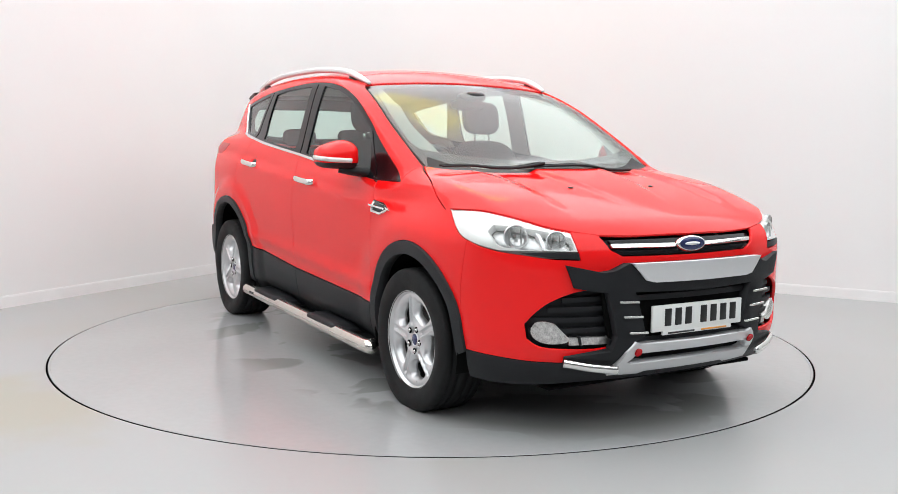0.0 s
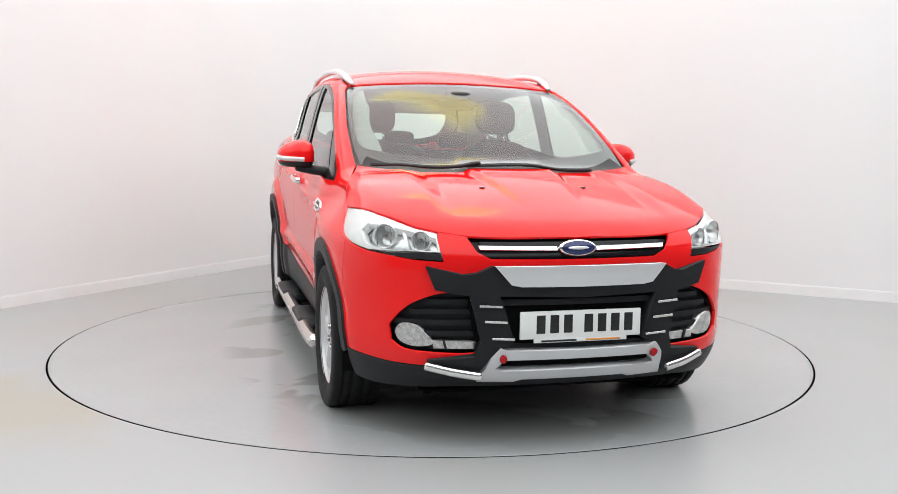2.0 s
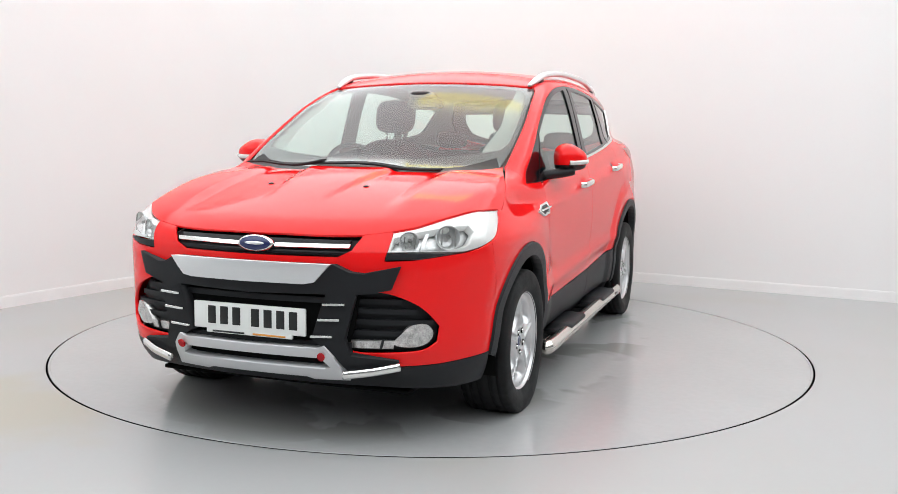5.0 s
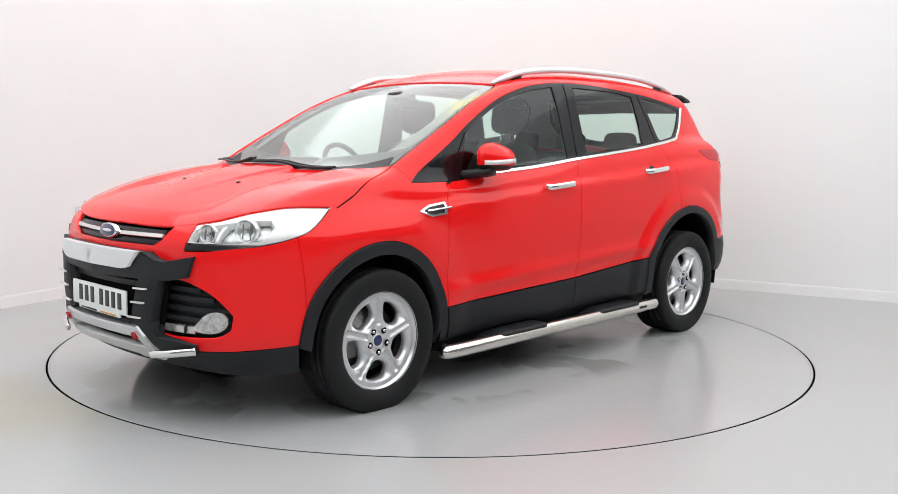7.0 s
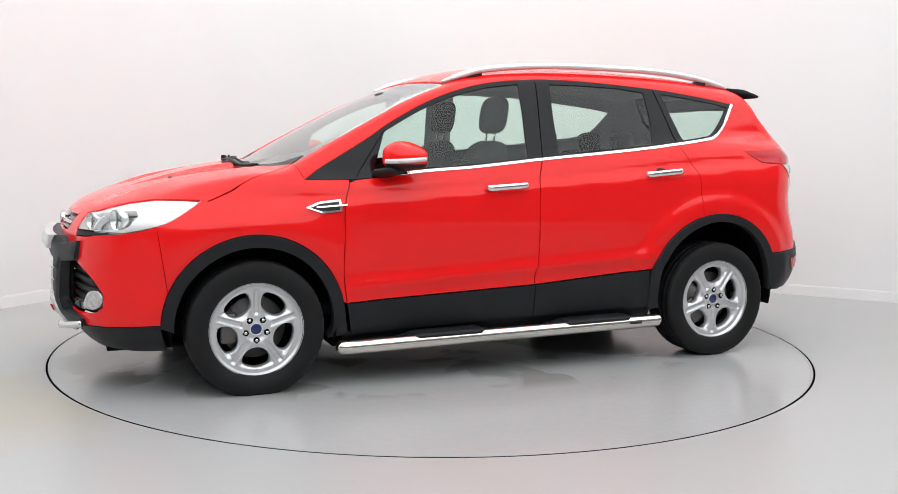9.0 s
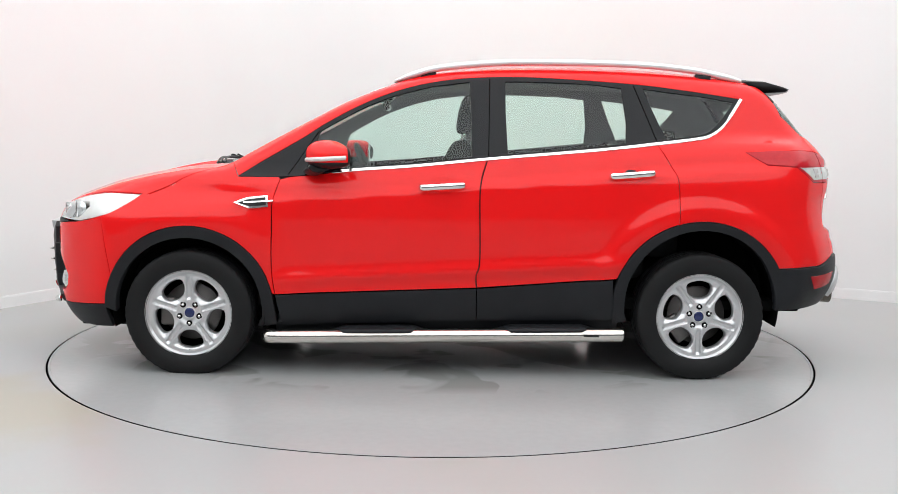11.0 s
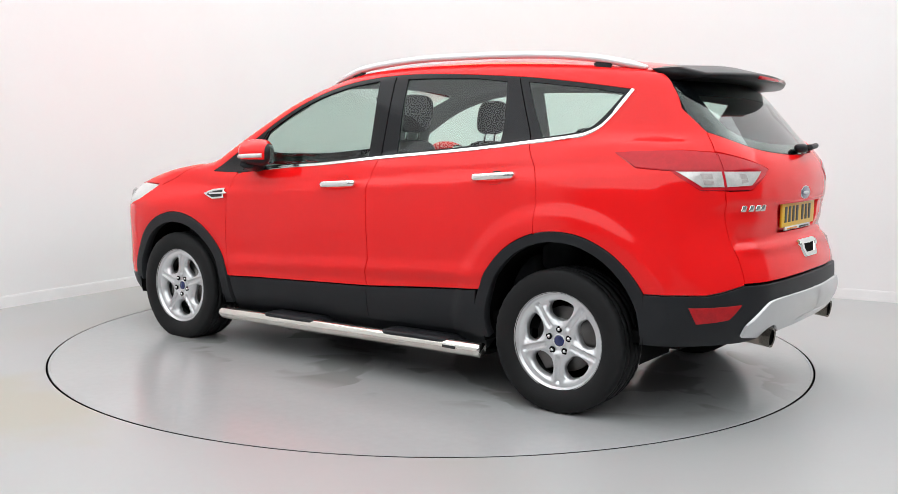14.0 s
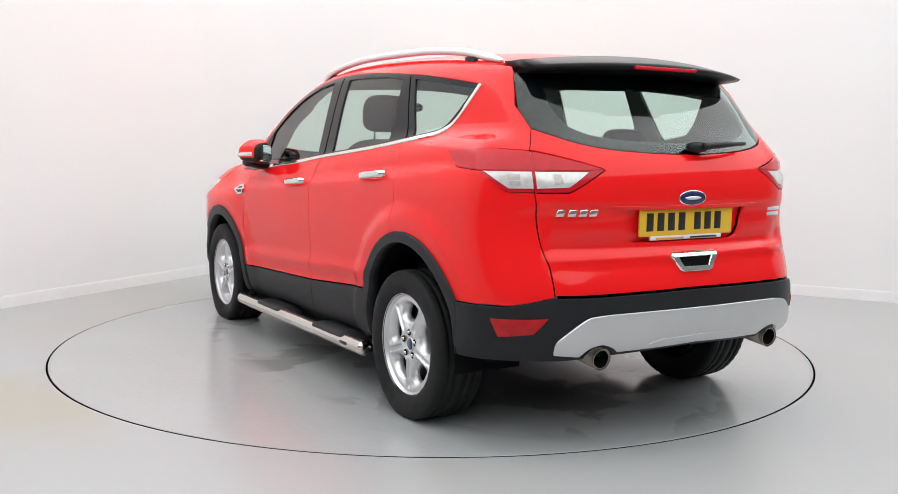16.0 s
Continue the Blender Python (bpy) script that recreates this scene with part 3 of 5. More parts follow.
    panes = [[S(*curve((0.735, 1.083), (0.17, 1.128), (-0.135, 1.163))), S(*curve((-0.128, 1.40), (-0.118, 1.558), steps=3)), S(*curve((0.07, 1.533), (0.26, 1.484), (0.44, 1.412), (0.63, 1.308))), S((0.665, 1.285))],
             [S(*curve((-0.325, 1.182), (-0.58, 1.203), (-0.945, 1.243))), S(*curve((-0.95, 1.35), (-0.925, 1.535), steps=4)), S(*curve((-0.75, 1.555), (-0.46, 1.563), (-0.31, 1.562))), S((-0.312, 1.40))],
             [S(*curve((-1.165, 1.268), (-1.30, 1.287), (-1.38, 1.305), (-1.45, 1.36), (-1.535, 1.468))), S(*curve((-1.26, 1.508), (-1.045, 1.532), steps=4)), S((-1.10, 1.40))]]
    pair("window_frame", GLOSSBLACK, car, dlo, "gloss black window surround", holes=panes, depth=0.012, step=0.03, gap=0.0012)
    pair("window_lining", LINER, car, dlo, "grey inner window lining", holes=panes, offset=-0.0145, depth=0.0, step=0.04, gap=0.0)
    for run, name in zip(panes, ("front_door_window", "rear_door_window", "quarter_window")):
        pair(name, GLASS, car, run, "pale green tinted side glass", offset=-0.008, depth=0.0, gap=-0.006, step=0.05)
    up = [(x, z + 0.007) for x, z in cut(BELT, -1.112, 0.62)] + [(x - 0.001, z + 0.007) for x, z in BELT2[1:-5]] + [(x + 0.007, z + 0.003) for x, z in BELT2[-5:]]
    dn = [(x, z - 0.006) for x, z in cut(BELT, -1.112, 0.62)] + [(x - 0.003, z - 0.006) for x, z in BELT2[1:-5]] + [(x - 0.006, z - 0.004) for x, z in BELT2[-5:]]
    pair("belt_moulding", CHROME, car, [S(*up), S(*dn[::-1])], "bright chrome window moulding", offset=0.007, depth=0.012, step=0.02, gap=0)
    pair("waist_seal", DARK, car, [S(*[(x, z + 0.022) for x, z in cut(BELT, -1.112, 0.90)]), S(*[(x, z - 0.03) for x, z in cut(BELT, -1.112, 0.90)][::-1])], offset=-0.02, depth=0.0, step=0.03, gap=0)
    # door seam in the black surround
    pair("door_seal", DARK, car, [S((-0.220, 1.16), (-0.224, 1.575)), S((-0.229, 1.575), (-0.225, 1.16))], offset=0.0015, depth=0.003, step=0.03, gap=0)
    pair("quarter_seal", DARK, car, [S((-1.112, 1.25), (-0.99, 1.55)), S((-0.995, 1.55), (-1.117, 1.25))], offset=0.0015, depth=0.003, step=0.03, gap=0)
    pair("mirror_seal", DARK, car, [S((0.83, 1.06), (0.672, 1.29)), S((0.667, 1.29), (0.825, 1.06))], offset=0.0015, depth=0.003, step=0.03, gap=0)
    # black cladding
    pair("front_arch_cladding", BLACK, car, [S((0.99, 0.26), (0.885, 0.27)), S(*arc(*ARCH_F, 0.445, 170, 4)), S((1.788, 0.355), (1.727, 0.33)), S(*arc(*ARCH_F, 0.383, 0, 186))], "matt black wheel arch moulding", offset=0.012, depth=0.05, step=0.025, puff=0.006)
    pair("rear_arch_cladding", BLACK, car, [S((-0.965, 0.31), (-0.885, 0.30)), S(*arc(*ARCH_R, 0.465, 9, 152)), S((-1.762, 0.50), (-1.748, 0.42)), S(*arc(-1.345, 0.40, 0.398, 178, -6))], "matt black wheel arch moulding", offset=0.012, depth=0.05, step=0.025, puff=0.006)
    pair("door_cladding", BLACK, car, [S((0.893, 0.428), (-0.168, 0.473), (-0.170, 0.295), (0.862, 0.262))], "matt black lower door cladding", offset=0.004, depth=0.02, gap=0.003)
    pair("door_cladding", BLACK, car, [S((-0.168, 0.473), (-0.885, 0.530), (-0.892, 0.315), (-0.170, 0.295))], "matt black lower door cladding", offset=0.004, depth=0.02, gap=0.003)
    pair("sill", BLACK, car, [S((0.90, 0.27), (-0.92, 0.32), (-0.92, 0.23), (0.90, 0.19))], offset=-0.012, depth=0.08)


build_bodywork()


def build_nose():
    intake = [N(*curve((0.742, 0.505), (0.705, 0.560), (0.655, 0.603), (0.56, 0.640), (0.43, 0.648), steps=4)), N((0.408, 0.56), (0.386, 0.47)), N(*curve((0.395, 0.407), (0.47, 0.398), (0.60, 0.404), (0.69, 0.414), (0.734, 0.445), steps=4))]
    bumper = [S((1.80, 0.834), (1.755, 0.52)), S(*arc(*ARCH_F, 0.445, 22, 3, 6)), S((1.90, 0.362)), N((0.74, 0.352), (0.6, 0.345), (0.40, 0.35), (0, 0.36)), N((0, 0.78), (0.36, 0.783), (0.412, 0.81), (0.443, 0.862)),
              T((2.125, 0.44), (2.083, 0.555)), N((0.552, 0.800), (0.545, 0.770), (0.66, 0.776), (0.75, 0.790)), S((1.945, 0.798), (1.87, 0.813), (1.80, 0.834))]
    across("front_bumper", RED, car, bumper, holes=[intake], step=0.028, gap=0.0015)
    across("front_valance", BLACK, car, [S((1.79, 0.368), (1.90, 0.360)), N((0.74, 0.350), (0.6, 0.342), (0.40, 0.348), (0, 0.358), (0, 0.25), (0.5, 0.245)), S((1.90, 0.235), (1.76, 0.24))], "matt black lower bumper", offset=0.002, depth=0.03)
    for side in pair("side_intake", BLACK, car, intake, "black ribbed side air intake", offset=-0.045, depth=0.0, gap=-0.012):
        pass
    for z in (0.475, 0.52, 0.565, 0.605):
        pair("intake_louvre", BLACK, car, [N((0.388 + 0.1 * (z - 0.44), z + 0.012), (0.732 - 1.4 * max(z - 0.52, 0), z + 0.010), (0.732 - 1.4 * max(z - 0.52, 0), z - 0.010), (0.384 + 0.1 * (z - 0.44), z - 0.008))], offset=-0.022, depth=0.02, step=0.03, gap=0)
    fog = curve((0.724, 0.490), (0.708, 0.514), (0.675, 0.518), (0.640, 0.506), (0.606, 0.474), (0.578, 0.440), (0.606, 0.424), (0.665, 0.422), (0.706, 0.438), (0.724, 0.466), (0.724, 0.490), steps=3)
    pair("fog_lamp", FOGLAMP, car, [N(*fog)], "clear glass front fog lamp", offset=-0.013, depth=0.05, step=0.015, puff=0.010)
    pair("running_lamp", FOGLAMP, car, [N((0.586, 0.450), (0.402, 0.446), (0.404, 0.412), (0.580, 0.414))], "clear daytime running lamp strip", offset=-0.014, depth=0.03, step=0.02)
    pair("strip_divider", BLACK, car, [N((0.545, 0.452), (0.535, 0.452), (0.525, 0.414), (0.535, 0.414))], offset=-0.008, depth=0.02, step=0.02, gap=0)
    # upper grille
    across("grille", BLACK, car, [N((0, 0.862), (0.443, 0.858), (0.412, 0.81), (0.36, 0.783), (0, 0.78))], "black slatted upper grille", offset=-0.028, depth=0.0, gap=-0.004)
    for z in (0.797, 0.845):
        across("grille_slat", GLOSSBLACK, car, [N((0, z + 0.009), (0.40, z + 0.009), (0.39, z - 0.009), (0, z - 0.009))], offset=-0.014, depth=0.014, step=0.03, gap=0)
    pair("grille_bar", CHROME, car, [N((0.085, 0.829), (0.405, 0.833), (0.40, 0.818), (0.085, 0.814))], "slim chrome grille bar", offset=0.0, depth=0.02, step=0.02, gap=0, puff=0.004)
    # headlamps
    lamp = [T(*LAMPTOP), N((0.556, 0.842), (0.552, 0.804), (0.65, 0.806)), S(*LAMPLOW2[::-1]), S(*LAMPLOW[::-1])]
    lenses = pair("headlamp", LENS, car, lamp, "clear headlamp with chrome reflectors", offset=-0.001, depth=0.0, gap=0.003)
    back = panel_mesh(lamp, offset=-0.052, depth=0.0, gap=-0.03)
    window = [N((0.566, 0.814), (0.570, 0.860), (0.65, 0.882), (0.74, 0.900), (0.806, 0.904), (0.828, 0.880), (0.826, 0.836), (0.81, 0.822), (0.74, 0.813), (0.65, 0.815))]
    frame_ = panel_mesh(lamp, offset=-0.006, depth=0.040, gap=0.003, step=0.02, holes=[window])
    rib = panel_mesh([N((0.676, 0.816), (0.676, 0.882), (0.688, 0.886), (0.688, 0.816))], offset=-0.014, depth=0.035, step=0.012, gap=0)
    for lens, flip in zip(lenses, (False, True)):
        for name, mesh, mat in (("lamp_housing", back, LAMPINNER), ("lamp_bezel", frame_, BEZEL), ("lamp_rib", rib, SATIN)):
            v, f, n = other_side(mesh) if flip else mesh
            part_np(name, v, f, mat, lens, "", n)
        k = -1 if flip else 1
        for y, z, r in ((0.748, 0.858, 0.047), (0.622, 0.846, 0.037)):
            x = cast(np.array([[2.75, y, z]]), np.array([[-1.0, 0, 0]]), 1.9)[0][0] - (0.030 if y > 0.7 else 0.018)
            bowl = lathe([(0.004, -0.050), (r * 0.45, -0.044), (r * 0.8, -0.024), (r, 0.0), (r * 1.06, 0.002), (r * 1.06, -0.04)], "x", 28)
            bmesh.ops.transform(bowl, matrix=pose(x, k * y, z, 0, 0, k * 28), verts=bowl.verts)
            part("reflector_bowl", bowl, BOWL, lens, "bright chrome reflector bowl")
            cap = lathe([(0.0005, 0.002), (0.006, 0.0), (0.008, -0.01), (0.008, -0.04)], "x", 16)
            bmesh.ops.transform(cap, matrix=pose(x - 0.012, k * y, z, 0, 0, k * 28), verts=cap.verts)
            part("bulb_shield", cap, IRON, lens, "dark bulb shield")
            for d in (-0.6, 0.6):
                part("lamp_fin", tube([(x - 0.004, k * (y + d * r) , z - 0.8 * r), (x - 0.010, k * (y + d * r), z + 0.8 * r)], 0.0025, 6, steps=2), IRON, lens)
    pair("headlamp_trim", BLACK, car, [N((0.552, 0.802), (0.547, 0.772), (0.66, 0.778), (0.75, 0.792), (0.765, 0.800), (0.65, 0.804))], offset=0.0, depth=0.02, step=0.02)
    # bull bar
    across("lower_grille", DARK, car, [N((0, 0.70), (0.46, 0.70), (0.43, 0.50), (0.38, 0.35), (0, 0.35))], "dark lower air intake", offset=0.006, depth=0.02, gap=0)
    for z in (0.43, 0.61, 0.645):
        across("intake_slat", BLACK, car, [N((0, z + 0.012), (0.42, z + 0.012), (0.42, z - 0.012), (0, z - 0.012))], offset=0.02, depth=0.018, step=0.04, gap=0)
    across("bull_bar", BLACK, car, [N((0, 0.755), (0.36, 0.755), (0.42, 0.728), (0.47, 0.722), (0.61, 0.752), (0.575, 0.66), (0.50, 0.645), (0.445, 0.64)), N((0.425, 0.56), (0.40, 0.46), (0.42, 0.40), (0.60, 0.375), (0.60, 0.34), (0.42, 0.30), (0.36, 0.40), (0.27, 0.46)), N((0.315, 0.60), (0.33, 0.64), (0, 0.63))],
           "matt black moulded bull bar", offset=0.050, depth=0.055, step=0.018, gap=0, puff=0.010, flat=0.05, taper=0.72)
    across("chrome_bar", SATIN, car, [N((0, 0.757), (0.352, 0.757), (0.29, 0.690), (0.25, 0.682), (0, 0.680))], "broad bright silver upper bar", offset=0.078, depth=0.04, step=0.02, gap=0, puff=0.014, flat=0.05)
    for z, y in ((0.605, 0.345), (0.545, 0.325), (0.478, 0.295)):
        pair("bar_fin", CHROME, car, [N((y - 0.02, z), (y + 0.065, z + 0.004), (y + 0.065, z - 0.004), (y - 0.02, z - 0.008))], "thin chrome fin", offset=0.072, depth=0.014, step=0.02, gap=0, flat=0.08)
    across("skid_bar", SILVER, car, [N((0, 0.425), (0.30, 0.428), (0.325, 0.438), (0.36, 0.40), (0.385, 0.335), (0.40, 0.295), (0.25, 0.290), (0.22, 0.300), (0, 0.300)), N((0, 0.344), (0.31, 0.344), (0.34, 0.356), (0.308, 0.393), (0, 0.393))],
           "silver tubular lower skid bar", offset=0.066, depth=0.05, step=0.018, gap=0, puff=0.014, flat=0.05)
    pair("reflector", REFLECT, car, [N(*[(0.315 + 0.014 * math.cos(a * math.pi / 8), 0.402 + 0.014 * math.sin(a * math.pi / 8)) for a in range(16)])], "round red reflector", offset=0.084, depth=0.01, step=0.012, gap=0, flat=0.05)
    both("corner_strip", tube([(2.228, 0.405, 0.318), (2.190, 0.51, 0.332), (2.132, 0.612, 0.350)], 0.018, 10, squash=(0.6, 1.0)), CHROME, car, "chrome lower corner strip")


build_nose()


def build_tail():
    pair("lamp_base", TAILRED, car, [S(*curve((-1.572, 1.203), (-1.70, 1.211), (-1.86, 1.216))), R((0.69, 1.208), (0.70, 1.053)), S((-1.95, 1.053), (-1.85, 1.132), (-1.68, 1.143))], offset=-0.001, depth=0.02, step=0.03, gap=0)
    pair("lamp_base", TAILRED, car, [R((0.687, 1.208), (0.432, 1.14), (0.585, 1.055), (0.697, 1.053))], offset=-0.001, depth=0.02, step=0.03, gap=0)
    pair("tail_lamp", TAILRED, car, [S(*curve((-1.568, 1.205), (-1.70, 1.214), (-1.86, 1.219))), R((0.69, 1.21), (0.70, 1.135)), S((-1.85, 1.133), (-1.68, 1.142))], "red and clear wraparound tail lamp", offset=0.003, depth=0.03, step=0.025, puff=0.006)
    pair("tail_lamp_clear", CLEARLAMP, car, [S((-1.855, 1.130)), R((0.70, 1.132), (0.70, 1.064)), S((-1.955, 1.062))], "clear lower lens of a tail lamp", offset=0.003, depth=0.03, step=0.02, puff=0.006)
    pair("tail_lamp_edge", TAILRED, car, [S((-1.85, 1.130), (-1.955, 1.060)), R((0.70, 1.062), (0.70, 1.051)), S((-1.95, 1.051), (-1.84, 1.128))], "", offset=0.003, depth=0.03, step=0.02, gap=0)
    pair("hatch_lamp", TAILRED, car, [R((0.685, 1.209), (0.43, 1.142), (0.50, 1.135), (0.692, 1.135))], "red inner tail lamp on the tailgate", offset=0.003, depth=0.03, step=0.02, puff=0.006)
    pair("hatch_lamp_clear", CLEARLAMP, car, [R((0.692, 1.132), (0.50, 1.132), (0.585, 1.070), (0.692, 1.064))], "clear inner tail lamp lens", offset=0.003, depth=0.03, step=0.02, puff=0.006)
    pair("lens_pocket", POCKET, car, [R((0.772, 1.120), (0.735, 1.120), (0.735, 1.076), (0.765, 1.076))], "smoked bulb pocket in the clear lens", offset=0.0085, depth=0.004, step=0.01, gap=0)
    pair("lens_pocket", POCKET, car, [R((0.640, 1.120), (0.612, 1.120), (0.606, 1.086), (0.636, 1.080))], "smoked bulb pocket in the clear lens", offset=0.0085, depth=0.004, step=0.01, gap=0)
    pair("hatch_lamp_edge", TAILRED, car, [R((0.692, 1.062), (0.588, 1.066), (0.46, 1.134), (0.434, 1.139), (0.585, 1.053), (0.692, 1.051))], "", offset=0.003, depth=0.03, step=0.02, gap=0)
    recess = [R((-0.02, 0.985), (0.33, 0.985), (0.30, 0.862), (0.27, 0.850), (-0.02, 0.850))]
    across("tailgate", RED, car, [R((0, 0.662), (0.655, 0.652), (0.657, 0.70), (0.66, 0.76), (0.68, 0.85), (0.69, 0.94), (0.70, 1.05), (0.585, 1.052), (0.428, 1.14), (0.69, 1.213), (0.642, 1.300)), R(*GLASSLOW[::-1])], holes=[recess], gap=0.0042)
    pair("seam_seal", DARK, car, [R((0.632, 0.656), (0.637, 0.70), (0.64, 0.76), (0.66, 0.85), (0.67, 0.94), (0.68, 1.05), (0.72, 1.05), (0.71, 0.94), (0.70, 0.85), (0.68, 0.76), (0.677, 0.70), (0.675, 0.656))], offset=-0.012, depth=0.0, step=0.03, gap=0)
    pair("seam_seal", DARK, car, [R((0.67, 1.213), (0.622, 1.30), (0.630, 1.40), (0.595, 1.50), (0.635, 1.50), (0.67, 1.40), (0.662, 1.30), (0.71, 1.213))], offset=-0.012, depth=0.0, step=0.03, gap=0)
    across("plate_recess", RED, car, recess, offset=-0.026, depth=0.0, gap=-0.006, step=0.04)
    across("plate_ledge", RED, car, [R((0, 0.995), (0.40, 0.997), (0.345, 0.983), (0, 0.983))], offset=0.004, depth=0.037, step=0.03, gap=0)
    across("rear_window", GLASS, car, [R(*GLASSLOW), R(*curve((0.65, 1.38), (0.625, 1.47), (0.585, 1.545))), R((0, 1.560))], "tinted rear window glass", offset=-0.004, depth=0.0, gap=0.003)
    hole = [R(*curve((-0.02, 1.255), (0.25, 1.262), (0.42, 1.285), (0.50, 1.32))), R(*curve((0.53, 1.40), (0.515, 1.468), steps=4)), R((-0.02, 1.478))]
    across("window_border", GLOSSBLACK, car, [R(*GLASSLOW), R(*curve((0.65, 1.38), (0.625, 1.47), (0.585, 1.545))), R((0, 1.560))], "black printed rear window border", holes=[hole], offset=-0.007, depth=0.01, gap=0.003)
    across("tailgate_trim", TRIM, car, [R((0, 0.70), (0.62, 0.70), (0.63, 1.20), (0.40, 1.20), (0, 1.19))], offset=-0.07, depth=0.0, gap=0)
    across("rear_bumper", BLACK, car, [S((-1.755, 0.597), (-2.0, 0.604)), R((0.74, 0.618), (0.655, 0.645), (0, 0.656), (0, 0.42), (0.45, 0.405), (0.60, 0.392)), S((-1.95, 0.385), (-1.742, 0.378))], "matt black rear bumper", offset=0.010, depth=0.04, step=0.03, puff=0.004)
    across("skid_plate", SILVER, car, [R(*curve((0, 0.583), (0.30, 0.582), (0.50, 0.576), (0.56, 0.556), (0.63, 0.492), (0.642, 0.46), steps=4)), R((0.638, 0.432), (0.55, 0.425)), R(*curve((0.545, 0.430), (0.52, 0.458), (0.47, 0.470), (0.42, 0.455), (0.39, 0.436), steps=4)), R((0.20, 0.440), (0, 0.446))], "silver rear skid plate", offset=0.028, depth=0.04, step=0.025, gap=0, puff=0.010)
    across("skid_step", SILVER, car, [R((0, 0.484), (0.20, 0.480), (0.26, 0.466), (0, 0.466))], offset=0.041, depth=0.02, step=0.02, gap=0)
    pair("rear_reflector", REFLECT, car, [R((0.825, 0.555), (0.675, 0.567), (0.715, 0.508), (0.805, 0.488))], "red bumper reflector", offset=0.018, depth=0.012, step=0.02, gap=0)
    handle = [R((0, 0.798), (0.115, 0.798), (0.125, 0.79), (0.085, 0.732), (0.07, 0.726), (0, 0.726))]
    across("tailgate_pull", CHROME, car, handle, "chrome tailgate pull with dark recess", holes=[[R((-0.02, 0.785), (0.092, 0.785), (0.07, 0.745), (-0.02, 0.745))]], offset=0.012, depth=0.02, step=0.012, gap=0, puff=0.004)
    across("pull_recess", DARK, car, [R((0, 0.787), (0.094, 0.787), (0.072, 0.743), (0, 0.743))], offset=0.004, depth=0.0, step=0.03, gap=0)
    # spoiler
    rows, n = [], 18
    for i in range(n + 1):
        y = 0.58 * (2 * i / n - 1)
        a = abs(y) / 0.58
        x0, x1 = -1.62, -1.985 + 0.13 * a ** 2.2
        z0 = ROOF(np.array(-1.62)) - 0.14 * y * y + 0.004
        z1 = 1.575 - 0.022 * a ** 2
        xm = (x0 + x1) / 2
        rows.append([(x0, y, z0), (xm, y, (z0 + z1) / 2 + 0.016), (x1 + 0.03, y, z1 + 0.006), (x1, y, z1 - 0.006), (x1 + 0.008, y, z1 - 0.006 - 0.022 * (1 - 0.6 * a * a)), (x1 + 0.03, y, z1 - 0.010 - 0.024 * (1 - 0.6 * a * a)), (x1 + 0.16, y, z1 - 0.012 - 0.026 * (1 - 0.4 * a * a)), (x0 - 0.08, y, z0 - 0.050)])
    v = [p for r in rows for p in r]
    m = len(rows[0])
    f = [(i * m + j, i * m + (j + 1) % m, (i + 1) * m + (j + 1) % m, (i + 1) * m + j) for i in range(n) for j in range(m)]
    f += [tuple(range(m))[::-1], tuple(n * m + j for j in range(m))]
    sp = bmesh.new()
    vs = [sp.verts.new(p) for p in v]
    for q in f:
        sp.faces.new([vs[i] for i in q])
    bmesh.ops.recalc_face_normals(sp, faces=sp.faces)
    spoiler = part("spoiler", sp, SPOILER, car, "gloss black tailgate spoiler")
    brake = block((-1.988, -0.17, 1.549), (-1.970, 0.17, 1.564), 0.003)
    part("brake_lamp", brake, TAILRED, spoiler, "slim red high brake lamp")
    # exhausts
    for k in (1, -1):
        ex = lathe([(0.036, 0.0), (0.042, 0.0), (0.0445, -0.004), (0.0445, 0.18), (0.036, 0.18)], "x", 28)
        bmesh.ops.transform(ex, matrix=pose(-2.185, k * 0.474, 0.402, 0, -6, 0), verts=ex.verts)
        pipe = part("exhaust_tip", ex, TIP, car, "round polished exhaust tip")
        ins = lathe([(0.001, 0.05), (0.0365, 0.05), (0.0365, 0.004)], "x", 24)
        bmesh.ops.transform(ins, matrix=pose(-2.185, k * 0.474, 0.402, 0, -6, 0), verts=ins.verts)
        part("bore", ins, DARK, pipe)
    wip = pebble((-2.12, -0.06, 1.232), (0.03, 0.055, 0.022), 2.4)
    w = part("rear_wiper", wip, BLACK, car, "black rear wiper")
    part("wiper_arm", tube([(-2.155, -0.06, 1.235), (-2.15, -0.2, 1.245), (-2.10, -0.36, 1.250)], lambda t: 0.016 - 0.008 * t, 8), BLACK, w)


build_tail()


